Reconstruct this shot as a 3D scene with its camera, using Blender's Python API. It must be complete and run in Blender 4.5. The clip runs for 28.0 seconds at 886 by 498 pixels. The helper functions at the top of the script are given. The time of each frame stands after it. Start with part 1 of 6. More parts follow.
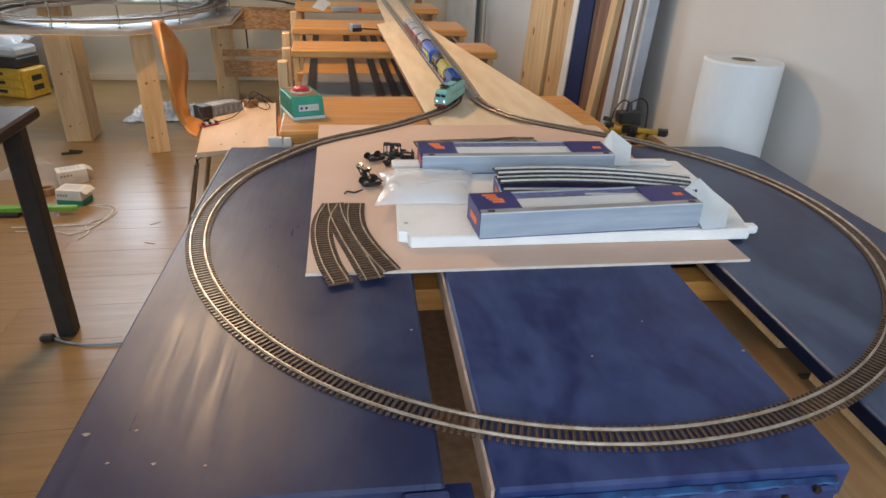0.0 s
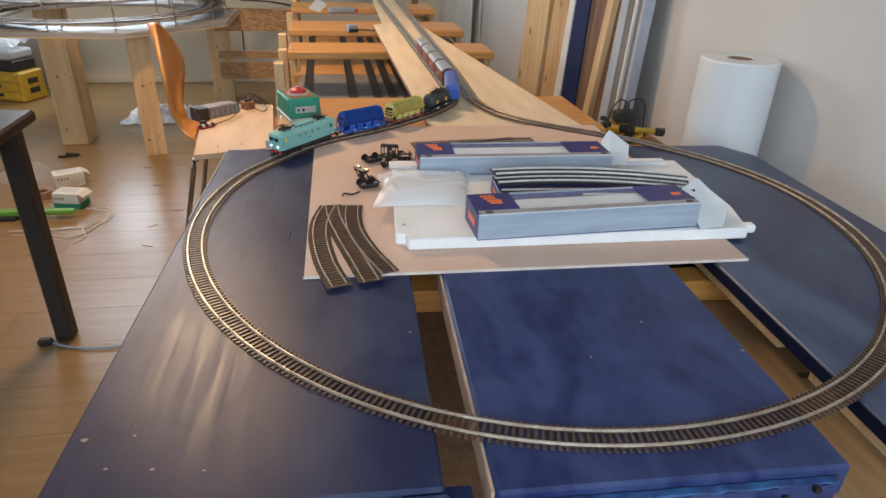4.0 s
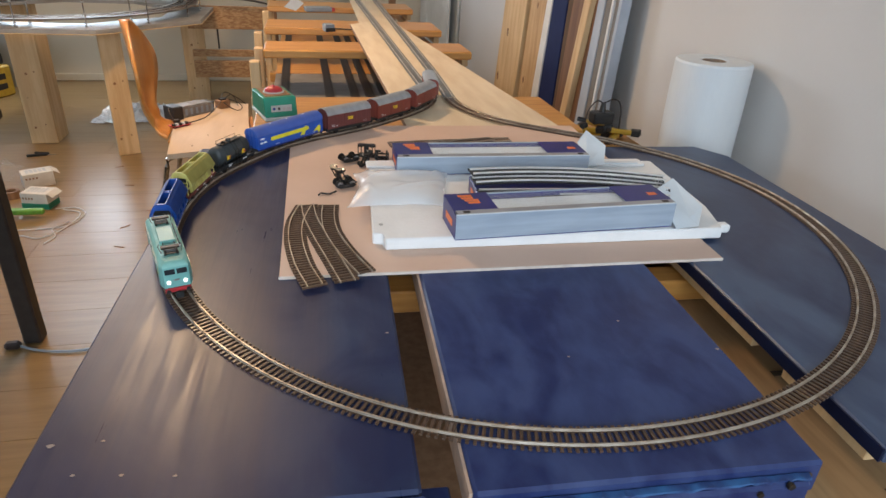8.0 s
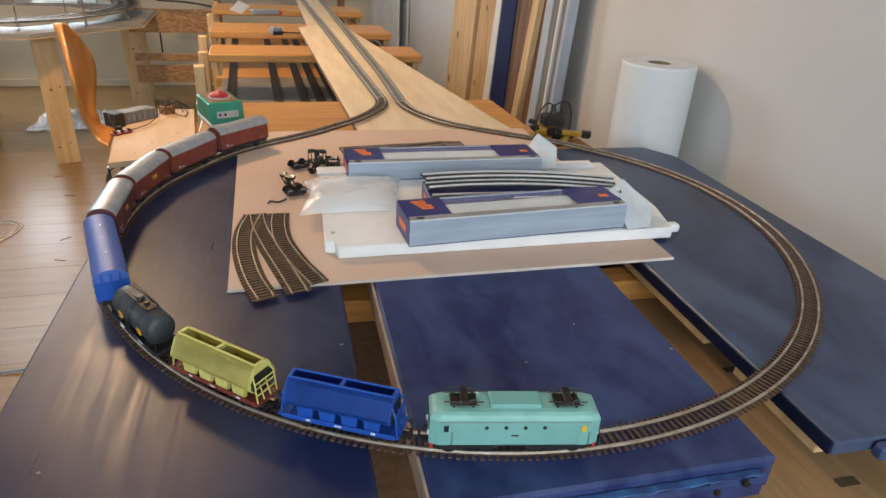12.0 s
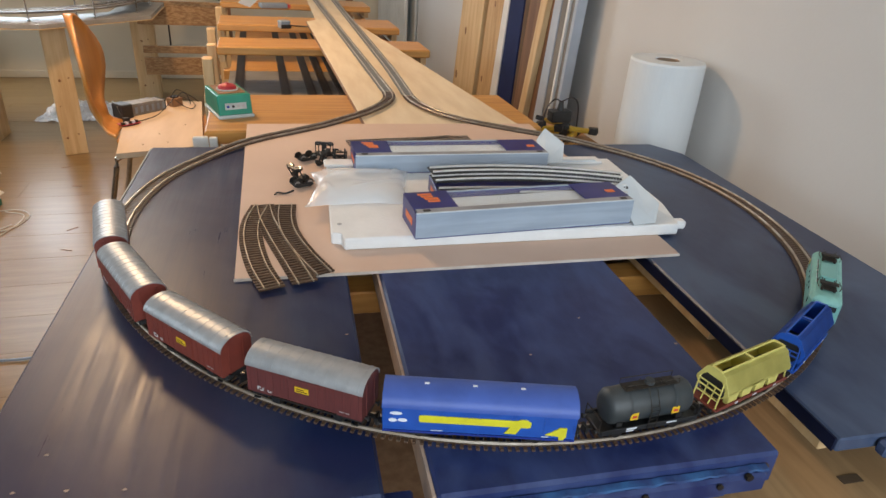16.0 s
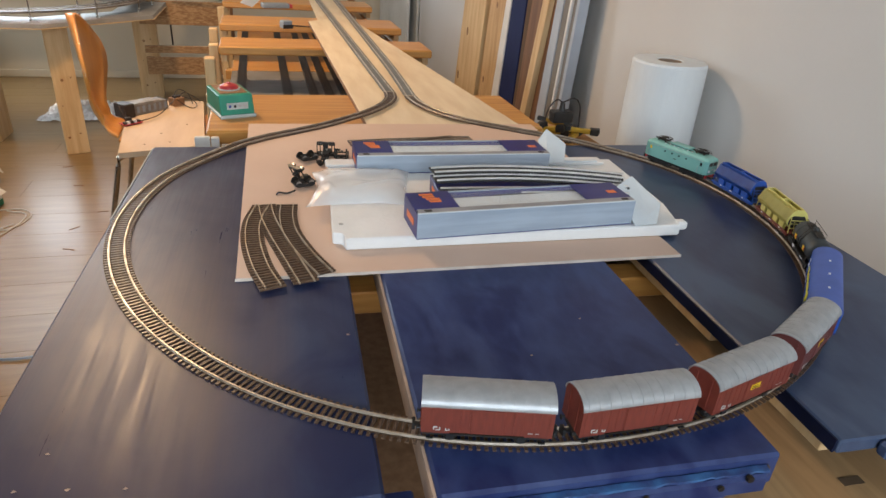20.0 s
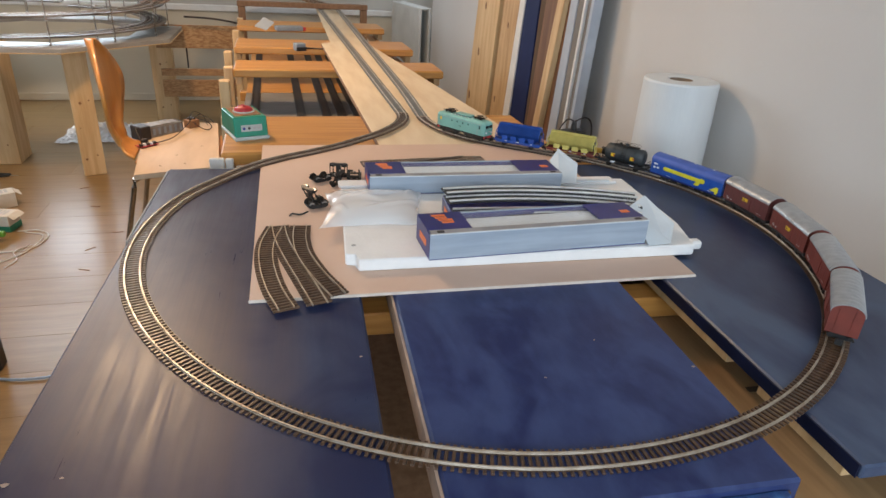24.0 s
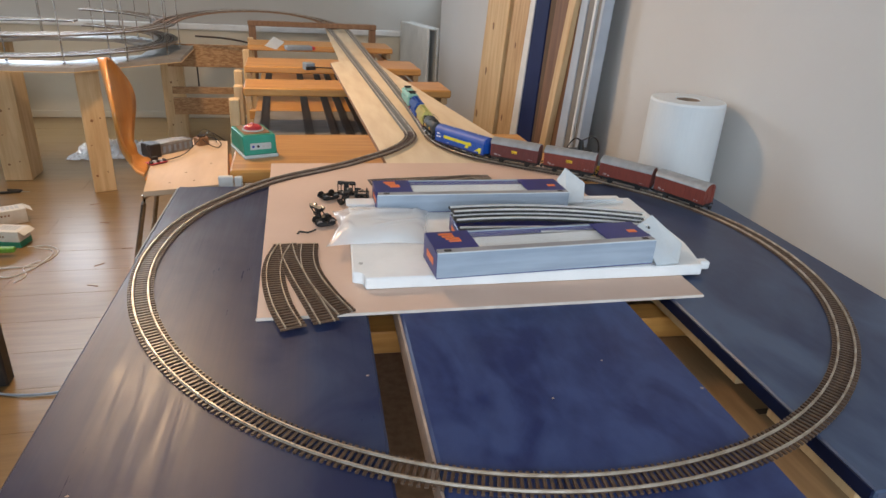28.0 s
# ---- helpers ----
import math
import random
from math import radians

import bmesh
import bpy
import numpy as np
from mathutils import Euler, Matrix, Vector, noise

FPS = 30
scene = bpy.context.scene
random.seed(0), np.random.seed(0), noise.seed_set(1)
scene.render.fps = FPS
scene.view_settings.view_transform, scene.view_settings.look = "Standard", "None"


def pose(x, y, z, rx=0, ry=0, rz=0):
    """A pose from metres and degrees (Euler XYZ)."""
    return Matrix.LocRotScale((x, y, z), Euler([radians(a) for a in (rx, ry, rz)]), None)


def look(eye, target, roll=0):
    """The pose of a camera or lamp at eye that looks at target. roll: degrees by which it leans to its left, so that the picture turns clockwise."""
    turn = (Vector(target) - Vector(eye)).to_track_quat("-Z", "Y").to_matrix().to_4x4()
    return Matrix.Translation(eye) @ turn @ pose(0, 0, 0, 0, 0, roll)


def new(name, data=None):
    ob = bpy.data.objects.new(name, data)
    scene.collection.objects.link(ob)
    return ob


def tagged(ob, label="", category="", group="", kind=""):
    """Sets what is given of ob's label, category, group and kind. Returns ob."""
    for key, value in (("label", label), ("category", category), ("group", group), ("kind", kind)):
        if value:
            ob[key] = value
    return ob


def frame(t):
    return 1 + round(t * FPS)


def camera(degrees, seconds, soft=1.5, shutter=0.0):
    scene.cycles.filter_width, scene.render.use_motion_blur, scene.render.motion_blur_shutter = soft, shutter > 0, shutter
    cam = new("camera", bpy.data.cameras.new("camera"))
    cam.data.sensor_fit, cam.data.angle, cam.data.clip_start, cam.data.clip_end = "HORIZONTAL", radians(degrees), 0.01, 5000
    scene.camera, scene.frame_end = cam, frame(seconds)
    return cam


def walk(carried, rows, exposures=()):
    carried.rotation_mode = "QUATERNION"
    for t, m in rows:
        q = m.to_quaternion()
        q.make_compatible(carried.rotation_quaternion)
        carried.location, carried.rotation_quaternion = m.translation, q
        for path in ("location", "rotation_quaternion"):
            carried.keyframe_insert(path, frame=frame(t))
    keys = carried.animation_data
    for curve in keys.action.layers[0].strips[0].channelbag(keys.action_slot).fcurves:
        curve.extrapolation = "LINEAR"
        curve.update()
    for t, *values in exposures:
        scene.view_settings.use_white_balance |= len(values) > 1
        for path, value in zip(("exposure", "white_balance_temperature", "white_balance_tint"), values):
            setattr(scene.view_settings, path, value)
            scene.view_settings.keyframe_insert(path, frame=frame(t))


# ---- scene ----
cam = camera(70.2, 28.0)
PATH = [
    (0, (-0.126, -0.898, 0.396), (-0.136, 0.88, -0.52), 2.4),
    (0.5, (-0.126, -0.899, 0.396), (-0.14, 0.879, -0.521), 2.4),
    (1, (-0.127, -0.898, 0.396), (-0.14, 0.879, -0.522), 2.4),
    (1.5, (-0.126, -0.897, 0.397), (-0.138, 0.881, -0.52), 2.2),
    (2, (-0.126, -0.897, 0.398), (-0.135, 0.882, -0.516), 2.0),
    (2.5, (-0.125, -0.896, 0.399), (-0.131, 0.884, -0.515), 1.9),
    (3, (-0.126, -0.896, 0.399), (-0.132, 0.882, -0.516), 1.9),
    (3.5, (-0.126, -0.896, 0.397), (-0.133, 0.882, -0.519), 2.0),
    (5.5, (-0.125, -0.894, 0.398), (-0.104, 0.887, -0.512), 2.2),
    (6, (-0.124, -0.892, 0.398), (-0.087, 0.889, -0.51), 2.2),
    (6.5, (-0.124, -0.893, 0.399), (-0.073, 0.887, -0.512), 2.3),
    (7, (-0.125, -0.892, 0.397), (-0.067, 0.887, -0.515), 2.6),
    (7.5, (-0.125, -0.892, 0.395), (-0.063, 0.886, -0.518), 2.8),
    (8, (-0.125, -0.892, 0.394), (-0.06, 0.888, -0.517), 3.0),
    (8.5, (-0.126, -0.892, 0.395), (-0.053, 0.887, -0.516), 3.1),
    (9, (-0.126, -0.89, 0.394), (-0.044, 0.891, -0.512), 3.1),
    (9.5, (-0.125, -0.889, 0.394), (-0.034, 0.892, -0.51), 3.0),
    (10, (-0.125, -0.888, 0.393), (-0.016, 0.894, -0.508), 3.3),
    (10.5, (-0.125, -0.885, 0.393), (0.011, 0.896, -0.506), 3.5),
    (11, (-0.124, -0.883, 0.394), (0.035, 0.898, -0.501), 3.4),
    (11.5, (-0.122, -0.882, 0.394), (0.06, 0.899, -0.499), 3.4),
    (12, (-0.122, -0.88, 0.394), (0.081, 0.896, -0.503), 3.5),
    (12.5, (-0.122, -0.88, 0.393), (0.086, 0.894, -0.507), 3.5),
    (14.5, (-0.123, -0.883, 0.391), (0.075, 0.888, -0.517), 3.9),
    (15, (-0.123, -0.883, 0.391), (0.072, 0.888, -0.518), 4.0),
    (15.5, (-0.123, -0.884, 0.39), (0.067, 0.888, -0.517), 4.1),
    (16, (-0.124, -0.884, 0.39), (0.065, 0.889, -0.517), 4.1),
    (16.5, (-0.124, -0.884, 0.39), (0.065, 0.889, -0.517), 4.1),
    (17, (-0.124, -0.883, 0.391), (0.067, 0.89, -0.515), 4.1),
    (17.5, (-0.123, -0.883, 0.391), (0.068, 0.891, -0.511), 4.0),
    (18, (-0.123, -0.883, 0.392), (0.07, 0.892, -0.51), 3.9),
    (18.5, (-0.123, -0.883, 0.392), (0.071, 0.892, -0.51), 3.9),
    (19, (-0.123, -0.883, 0.392), (0.07, 0.891, -0.512), 3.9),
    (19.5, (-0.124, -0.883, 0.391), (0.066, 0.889, -0.515), 4.1),
    (20, (-0.124, -0.884, 0.39), (0.061, 0.889, -0.516), 4.2),
    (20.5, (-0.125, -0.884, 0.39), (0.053, 0.89, -0.516), 4.3),
    (21, (-0.125, -0.884, 0.39), (0.046, 0.891, -0.515), 4.2),
    (21.5, (-0.126, -0.885, 0.39), (0.039, 0.892, -0.512), 4.2),
    (23.5, (-0.124, -0.882, 0.394), (0.032, 0.913, -0.473), 3.3),
    (24, (-0.125, -0.882, 0.393), (0.021, 0.919, -0.464), 3.4),
    (24.5, (-0.126, -0.883, 0.393), (0.012, 0.921, -0.458), 3.5),
    (25, (-0.127, -0.884, 0.393), (0.004, 0.925, -0.451), 3.7),
    (25.5, (-0.127, -0.884, 0.393), (0.001, 0.927, -0.445), 3.9),
    (26, (-0.128, -0.884, 0.393), (0.001, 0.93, -0.44), 3.9),
    (26.5, (-0.127, -0.883, 0.394), (0.005, 0.933, -0.433), 3.7),
    (27, (-0.126, -0.882, 0.395), (0.005, 0.938, -0.424), 3.5),
    (27.5, (-0.126, -0.881, 0.395), (0.003, 0.944, -0.413), 3.3),
    (28, (-0.126, -0.882, 0.395), (-0.002, 0.943, -0.413), 3.4),
]
TONES = [(0, -0.06, 6330, 10), (8, -0.06, 6350, 10), (10.5, -0.06, 6650, 10), (12, -0.06, 6750, 10), (20, -0.06, 6720, 10), (24, -0.06, 6500, 10), (27, -0.06, 6330, 10), (28, -0.06, 6330, 10)]
walk(cam, [(t, look(eye, target, roll)) for t, eye, target, roll in PATH], TONES)

# ---------------------------------------------------------------- light
TILT_ROOM, TILT_TABLE = 10.8, 8.2
ROOM = pose(0, 0, 0, 0, 0, TILT_ROOM)
TABLE = pose(0, 0, 0, 0, 0, TILT_TABLE)
FLOOR = -0.72
CEIL = 1.80

world = bpy.data.worlds.new("sky")
scene.world = world
world.use_nodes = True
wn = world.node_tree.nodes
sky = wn.new("ShaderNodeTexSky")
sky.sky_type = "NISHITA"
sky.sun_disc = False
sky.sun_elevation = radians(38)
sky.sun_rotation = radians(-25)
world.node_tree.links.new(sky.outputs[0], wn["Background"].inputs[0])
wn["Background"].inputs[1].default_value = 0.12


def window_light(name, m, w, h, watts, colour):
    lamp = bpy.data.lights.new(name, "AREA")
    lamp.shape = "RECTANGLE"
    lamp.size, lamp.size_y = w, h
    lamp.energy = watts
    lamp.color = colour
    ob = new(name, lamp)
    ob.matrix_world = ROOM @ m
    return ob


# windows with daylight, and the warm pendant lamp of the room
window_light("daylight_far_window", pose(-1.95, 4.15, 0.85, -86, 0, 0), 1.1, 1.36, 52, (0.76, 0.88, 1.0))
window_light("daylight_radiator_window", pose(0.92, 3.85, 0.75, 0, 90, 0), 1.1, 0.5, 6, (0.72, 0.86, 1.0))
# the side window is unseen, added as fill for the room
window_light("fill_side_window", pose(-4.12, 0.6, 0.65, 0, -90, 0), 1.2, 2.2, 24, (0.74, 0.87, 1.0))
window_light("daylight_rear_window", pose(-0.5, -2.93, 0.8, 90, 0, 0), 2.2, 1.2, 68, (0.77, 0.885, 1.0))
window_light("ceiling_lamp_light", pose(-0.88, 1.48, 1.335), 0.26, 0.26, 29.5, (1.0, 0.66, 0.37))

# ---------------------------------------------------------------- materials


def mat(name, c1, c2=None, rough=0.5, metal=0.0, scale=8.0, stretch=(1, 1, 1), bump=0.0, bump_scale=60.0,
        fine=0.25, rough_var=0.0, per_object=0.0, coat=0.0, turn=0.0, spec=0.5, warp=0.0):
    """Two-scale procedural paint, wood, metal or plastic."""
    c2 = c2 or tuple(v * 0.8 for v in c1)
    m = bpy.data.materials.new(name)
    m.use_nodes = True
    nt = m.node_tree
    n, l = nt.nodes, nt.links
    b = n["Principled BSDF"]
    tc = n.new("ShaderNodeTexCoord")
    mp = n.new("ShaderNodeMapping")
    mp.inputs["Scale"].default_value = stretch
    mp.inputs["Rotation"].default_value = (0, 0, radians(turn))
    l.new(tc.outputs["Object"], mp.inputs[0])
    coarse = n.new("ShaderNodeTexNoise")
    coarse.inputs["Scale"].default_value = scale
    coarse.inputs["Detail"].default_value = 5
    coarse.inputs["Distortion"].default_value = warp
    l.new(mp.outputs[0], coarse.inputs["Vector"])
    small = n.new("ShaderNodeTexNoise")
    small.inputs["Scale"].default_value = bump_scale
    small.inputs["Detail"].default_value = 4
    l.new(mp.outputs[0], small.inputs["Vector"])
    ramp = n.new("ShaderNodeMapRange")
    ramp.inputs[1].default_value, ramp.inputs[2].default_value = 0.36, 0.64
    l.new(coarse.outputs["Fac"], ramp.inputs[0])
    add = n.new("ShaderNodeMath")
    add.operation = "MULTIPLY_ADD"
    l.new(small.outputs["Fac"], add.inputs[0])
    add.inputs[1].default_value = fine * 2
    l.new(ramp.outputs[0], add.inputs[2])
    sub = n.new("ShaderNodeMath")
    sub.operation = "SUBTRACT"
    sub.use_clamp = True
    sub.inputs[1].default_value = fine
    l.new(add.outputs[0], sub.inputs[0])
    mix = n.new("ShaderNodeMix")
    mix.data_type = "RGBA"
    l.new(sub.outputs[0], mix.inputs[0])
    mix.inputs[6].default_value = (*c1, 1)
    mix.inputs[7].default_value = (*c2, 1)
    out = mix.outputs[2]
    if per_object:
        oi = n.new("ShaderNodeObjectInfo")
        hsv = n.new("ShaderNodeHueSaturation")
        mr = n.new("ShaderNodeMapRange")
        mr.inputs[3].default_value, mr.inputs[4].default_value = 1 - per_object, 1 + per_object
        l.new(oi.outputs["Random"], mr.inputs[0])
        l.new(mr.outputs[0], hsv.inputs["Value"])
        l.new(out, hsv.inputs["Color"])
        out = hsv.outputs[0]
    l.new(out, b.inputs["Base Color"])
    b.inputs["Roughness"].default_value = rough
    b.inputs["Metallic"].default_value = metal
    b.inputs["Specular IOR Level"].default_value = spec
    b.inputs["Coat Weight"].default_value = coat
    if rough_var:
        rr = n.new("ShaderNodeMapRange")
        rr.inputs[3].default_value, rr.inputs[4].default_value = rough - rough_var, rough + rough_var
        l.new(sub.outputs[0], rr.inputs[0])
        l.new(rr.outputs[0], b.inputs["Roughness"])
    if bump:
        bp = n.new("ShaderNodeBump")
        bp.inputs["Strength"].default_value = bump
        bp.inputs["Distance"].default_value = 0.002
        l.new(small.outputs["Fac"], bp.inputs["Height"])
        l.new(bp.outputs[0], b.inputs["Normal"])
    return m


def glass(name, tint=(1, 1, 1), rough=0.05, alpha=0.25):
    m = bpy.data.materials.new(name)
    m.use_nodes = True
    b = m.node_tree.nodes["Principled BSDF"]
    b.inputs["Base Color"].default_value = (*tint, 1)
    b.inputs["Roughness"].default_value = rough
    b.inputs["Alpha"].default_value = alpha
    return m


def glow(name, colour, strength):
    m = bpy.data.materials.new(name)
    m.use_nodes = True
    b = m.node_tree.nodes["Principled BSDF"]
    b.inputs["Base Color"].default_value = (*colour, 1)
    b.inputs["Emission Color"].default_value = (*colour, 1)
    b.inputs["Emission Strength"].default_value = strength
    return m


M = {}
M["blue_paint"] = mat("blue_paint", (0.016, 0.026, 0.100), (0.040, 0.062, 0.166), 0.36, scale=9, stretch=(1.5, 0.8, 1), bump=0.09, bump_scale=48, fine=0.55, rough_var=0.07, spec=0.30, warp=1.2)
M["blue_paint_grey"] = mat("blue_paint_grey", (0.014, 0.024, 0.072), (0.066, 0.094, 0.160), 0.34, scale=3.6, stretch=(1.7, 0.7, 1), bump=0.07, bump_scale=48, fine=0.15, rough_var=0.05, spec=0.35, turn=24, warp=1.6)
# darkened blue that paints in the shade on a board's side face
M["blue_paint_shaded"] = mat("blue_paint_shaded", (0.004, 0.007, 0.026), (0.007, 0.012, 0.040), 0.5, scale=20, bump=0.1, fine=0.3, spec=0.2)


def sheen_tinted_paint(name):
    """Blue paint over a pine board with grain lines: a brown tint paints in the lamp's warm sheen, deeper blue along
    one side.
    """
    m = bpy.data.materials.new(name)
    m.use_nodes = True
    n, l = m.node_tree.nodes, m.node_tree.links
    b = n["Principled BSDF"]
    tc = n.new("ShaderNodeTexCoord")

    def noise_at(stretch, scale, detail, distort=0.0):
        mp = n.new("ShaderNodeMapping")
        mp.inputs["Scale"].default_value = stretch
        l.new(tc.outputs["Object"], mp.inputs[0])
        t = n.new("ShaderNodeTexNoise")
        t.inputs["Scale"].default_value = scale
        t.inputs["Detail"].default_value = detail
        t.inputs["Distortion"].default_value = distort
        l.new(mp.outputs[0], t.inputs["Vector"])
        return t.outputs["Fac"]

    def ranged(value, a0, a1, b0=0.0, b1=1.0):
        r = n.new("ShaderNodeMapRange")
        for k, v in zip((1, 2, 3, 4), (a0, a1, b0, b1)):
            r.inputs[k].default_value = v
        l.new(value, r.inputs[0])
        return r.outputs[0]

    def math_of(op, a, c):
        q = n.new("ShaderNodeMath")
        q.operation = op
        for k, v in enumerate((a, c)):
            if isinstance(v, float):
                q.inputs[k].default_value = v
            else:
                l.new(v, q.inputs[k])
        return q.outputs[0]

    def mixed(fac, c1, c2):
        x = n.new("ShaderNodeMix")
        x.data_type = "RGBA"
        l.new(fac, x.inputs[0])
        for k, c in ((6, c1), (7, c2)):
            if isinstance(c, tuple):
                x.inputs[k].default_value = (*c, 1)
            else:
                l.new(c, x.inputs[k])
        return x.outputs[2]

    xyz = n.new("ShaderNodeSeparateXYZ")
    l.new(tc.outputs["Object"], xyz.inputs[0])
    grain = noise_at((210, 5.0, 1), 1.0, 6, 0.5)
    patch = noise_at((9, 4, 1), 2.2, 6, 1.2)
    streak = noise_at((95, 6.0, 1), 1.0, 5, 0.6)
    fibre = noise_at((480, 7.0, 1), 1.0, 3, 0.0)
    band = noise_at((13, 0.6, 1), 1.0, 2, 0.3)
    blotch = noise_at((1.0, 0.8, 1), 9.0, 6, 0.7)
    # where the lamp's sheen is painted in brown, fading along and across the board
    far = ranged(xyz.outputs["Y"], -0.20, 0.16, 1.0, 0.42)
    across = math_of("ADD", ranged(xyz.outputs["X"], -0.36, -0.24, 1.0, 0.0), math_of("MULTIPLY", math_of("SUBTRACT", band, 0.5), 1.6))
    sheen_mask = math_of("MULTIPLY", far, ranged(math_of("ADD", across, math_of("MULTIPLY", math_of("SUBTRACT", blotch, 0.5), 1.5)), 0.10, 1.05))
    blue = mixed(ranged(blotch, 0.40, 0.68), (0.012, 0.020, 0.070), (0.044, 0.064, 0.125))
    sheen_brown = mixed(ranged(math_of("ADD", math_of("MULTIPLY", grain, 0.35), math_of("MULTIPLY", patch, 0.65)), 0.36, 0.64), (0.036, 0.026, 0.050), (0.062, 0.040, 0.054))
    tint = mixed(math_of("MULTIPLY", sheen_mask, 0.68), blue, sheen_brown)
    l.new(tint, b.inputs["Base Color"])
    l.new(math_of("ADD", ranged(fibre, 0.35, 0.65, 0.0, 0.06), math_of("ADD", ranged(streak, 0.20, 0.80, 0.18, 0.36), ranged(patch, 0.20, 0.80, 0.0, 0.14))), b.inputs["Roughness"])
    b.inputs["Specular IOR Level"].default_value = 0.30
    bp = n.new("ShaderNodeBump")
    bp.inputs["Strength"].default_value = 0.06
    bp.inputs["Distance"].default_value = 0.0012
    l.new(math_of("ADD", math_of("MULTIPLY", fibre, 0.4), blotch), bp.inputs["Height"])
    l.new(bp.outputs[0], b.inputs["Normal"])
    return m


M["blue_paint_streaky"] = sheen_tinted_paint("blue_paint_streaky")
M["blue_edge"] = mat("blue_edge", (0.03, 0.125, 0.30), (0.016, 0.035, 0.13), 0.45, scale=38, bump=0.2, fine=0.5)
M["raw_edge"] = mat("raw_edge", (0.50, 0.36, 0.27), (0.36, 0.27, 0.22), 0.7, scale=30)
M["pine"] = mat("pine", (0.58, 0.38, 0.19), (0.44, 0.26, 0.11), 0.55, scale=5, stretch=(11, 11, 0.9), bump=0.12, bump_scale=26, fine=0.4, per_object=0.06)
M["pine_x"] = mat("pine_x", (0.58, 0.29, 0.075), (0.45, 0.198, 0.045), 0.38, scale=6, stretch=(0.7, 12, 12), bump=0.1, bump_scale=30, fine=0.2, per_object=0.06)
M["pine_pale"] = mat("pine_pale", (0.66, 0.47, 0.255), (0.54, 0.345, 0.165), 0.6, scale=4, stretch=(9, 9, 0.8), bump=0.15, bump_scale=26, fine=0.4, per_object=0.05)
M["plywood"] = mat("plywood", (0.78, 0.645, 0.455), (0.69, 0.54, 0.36), 0.6, scale=7, stretch=(4, 0.6, 1), bump=0.08, bump_scale=25, fine=0.15)
M["pink_board"] = mat("pink_board", (0.70, 0.505, 0.395), (0.64, 0.45, 0.345), 0.65, scale=4, bump=0.06, bump_scale=120, fine=0.15)
M["board_edge"] = mat("board_edge", (0.72, 0.64, 0.56), (0.62, 0.52, 0.44), 0.7, scale=40)
M["bench_pine"] = mat("bench_pine", (0.45, 0.28, 0.135), (0.34, 0.20, 0.092), 0.5, scale=5, stretch=(7, 0.9, 1), bump=0.06, bump_scale=26, fine=0.4, warp=0.8)
M["osb"] = mat("osb", (0.50, 0.30, 0.14), (0.30, 0.15, 0.06), 0.65, scale=45, stretch=(1, 1, 2.5), bump=0.2, fine=0.4)
M["laminate"] = mat("laminate", (0.265, 0.163, 0.067), (0.215, 0.128, 0.050), 0.30, scale=4, stretch=(0.8, 9, 1), bump=0.03, bump_scale=16, fine=0.25, per_object=0.045, spec=0.40)
M["dark_gap"] = mat("dark_gap", (0.10, 0.06, 0.03), None, 0.8)
M["wall_white"] = mat("wall_white", (0.62, 0.605, 0.585), (0.59, 0.57, 0.545), 0.75, scale=1.5, bump=0.12, bump_scale=140, fine=0.1)
M["wall_cream"] = mat("wall_cream", (0.66, 0.60, 0.48), (0.60, 0.54, 0.43), 0.7, scale=1.5, bump=0.08, bump_scale=90, fine=0.1)
M["wall_grey"] = mat("wall_grey", (0.46, 0.43, 0.385), (0.42, 0.39, 0.345), 0.75, scale=1.5, bump=0.08, fine=0.1)
M["white_paint"] = mat("white_paint", (0.74, 0.73, 0.70), (0.66, 0.65, 0.62), 0.45, scale=12)
M["styrofoam"] = mat("styrofoam", (0.87, 0.87, 0.86), (0.80, 0.80, 0.79), 0.75, scale=20, bump=0.25, bump_scale=220)
M["foam_roll"] = mat("foam_roll", (0.69, 0.72, 0.73), (0.64, 0.67, 0.69), 0.6, scale=14, stretch=(1, 1, 0.3), bump=0.3, bump_scale=70)
M["carton_core"] = mat("carton_core", (0.30, 0.21, 0.14), None, 0.8)
M["rail_steel"] = mat("rail_steel", (0.56, 0.50, 0.42), (0.40, 0.32, 0.24), 0.42, 0.75, scale=60, rough_var=0.08)
M["sleeper_brown"] = mat("sleeper_brown", (0.125, 0.072, 0.043), (0.080, 0.047, 0.030), 0.32, scale=200, bump=0.05, bump_scale=900, per_object=0.15)
M["sleeper_grey"] = mat("sleeper_grey", (0.27, 0.26, 0.24), (0.20, 0.19, 0.175), 0.7, scale=200)
M["black_plastic"] = mat("black_plastic", (0.012, 0.012, 0.013), (0.02, 0.02, 0.02), 0.45, scale=80)
M["dark_metal"] = mat("dark_metal", (0.025, 0.022, 0.02), (0.05, 0.04, 0.03), 0.5, 0.6, scale=200)
M["turquoise"] = mat("turquoise", (0.185, 0.43, 0.395), (0.165, 0.39, 0.36), 0.42, scale=30, fine=0.1)
M["loco_roof"] = mat("loco_roof", (0.235, 0.50, 0.44), (0.20, 0.43, 0.38), 0.5, scale=60, fine=0.2)
M["copper"] = mat("copper", (0.34, 0.17, 0.07), (0.22, 0.11, 0.05), 0.5, 0.5, scale=300)
M["red"] = mat("red", (0.50, 0.035, 0.04), (0.42, 0.03, 0.035), 0.4, scale=60)
M["royal_blue"] = mat("royal_blue", (0.013, 0.088, 0.42), (0.011, 0.070, 0.35), 0.42, scale=60, fine=0.1)
M["navy"] = mat("navy", (0.016, 0.04, 0.26), (0.012, 0.03, 0.20), 0.42, scale=60, fine=0.1)
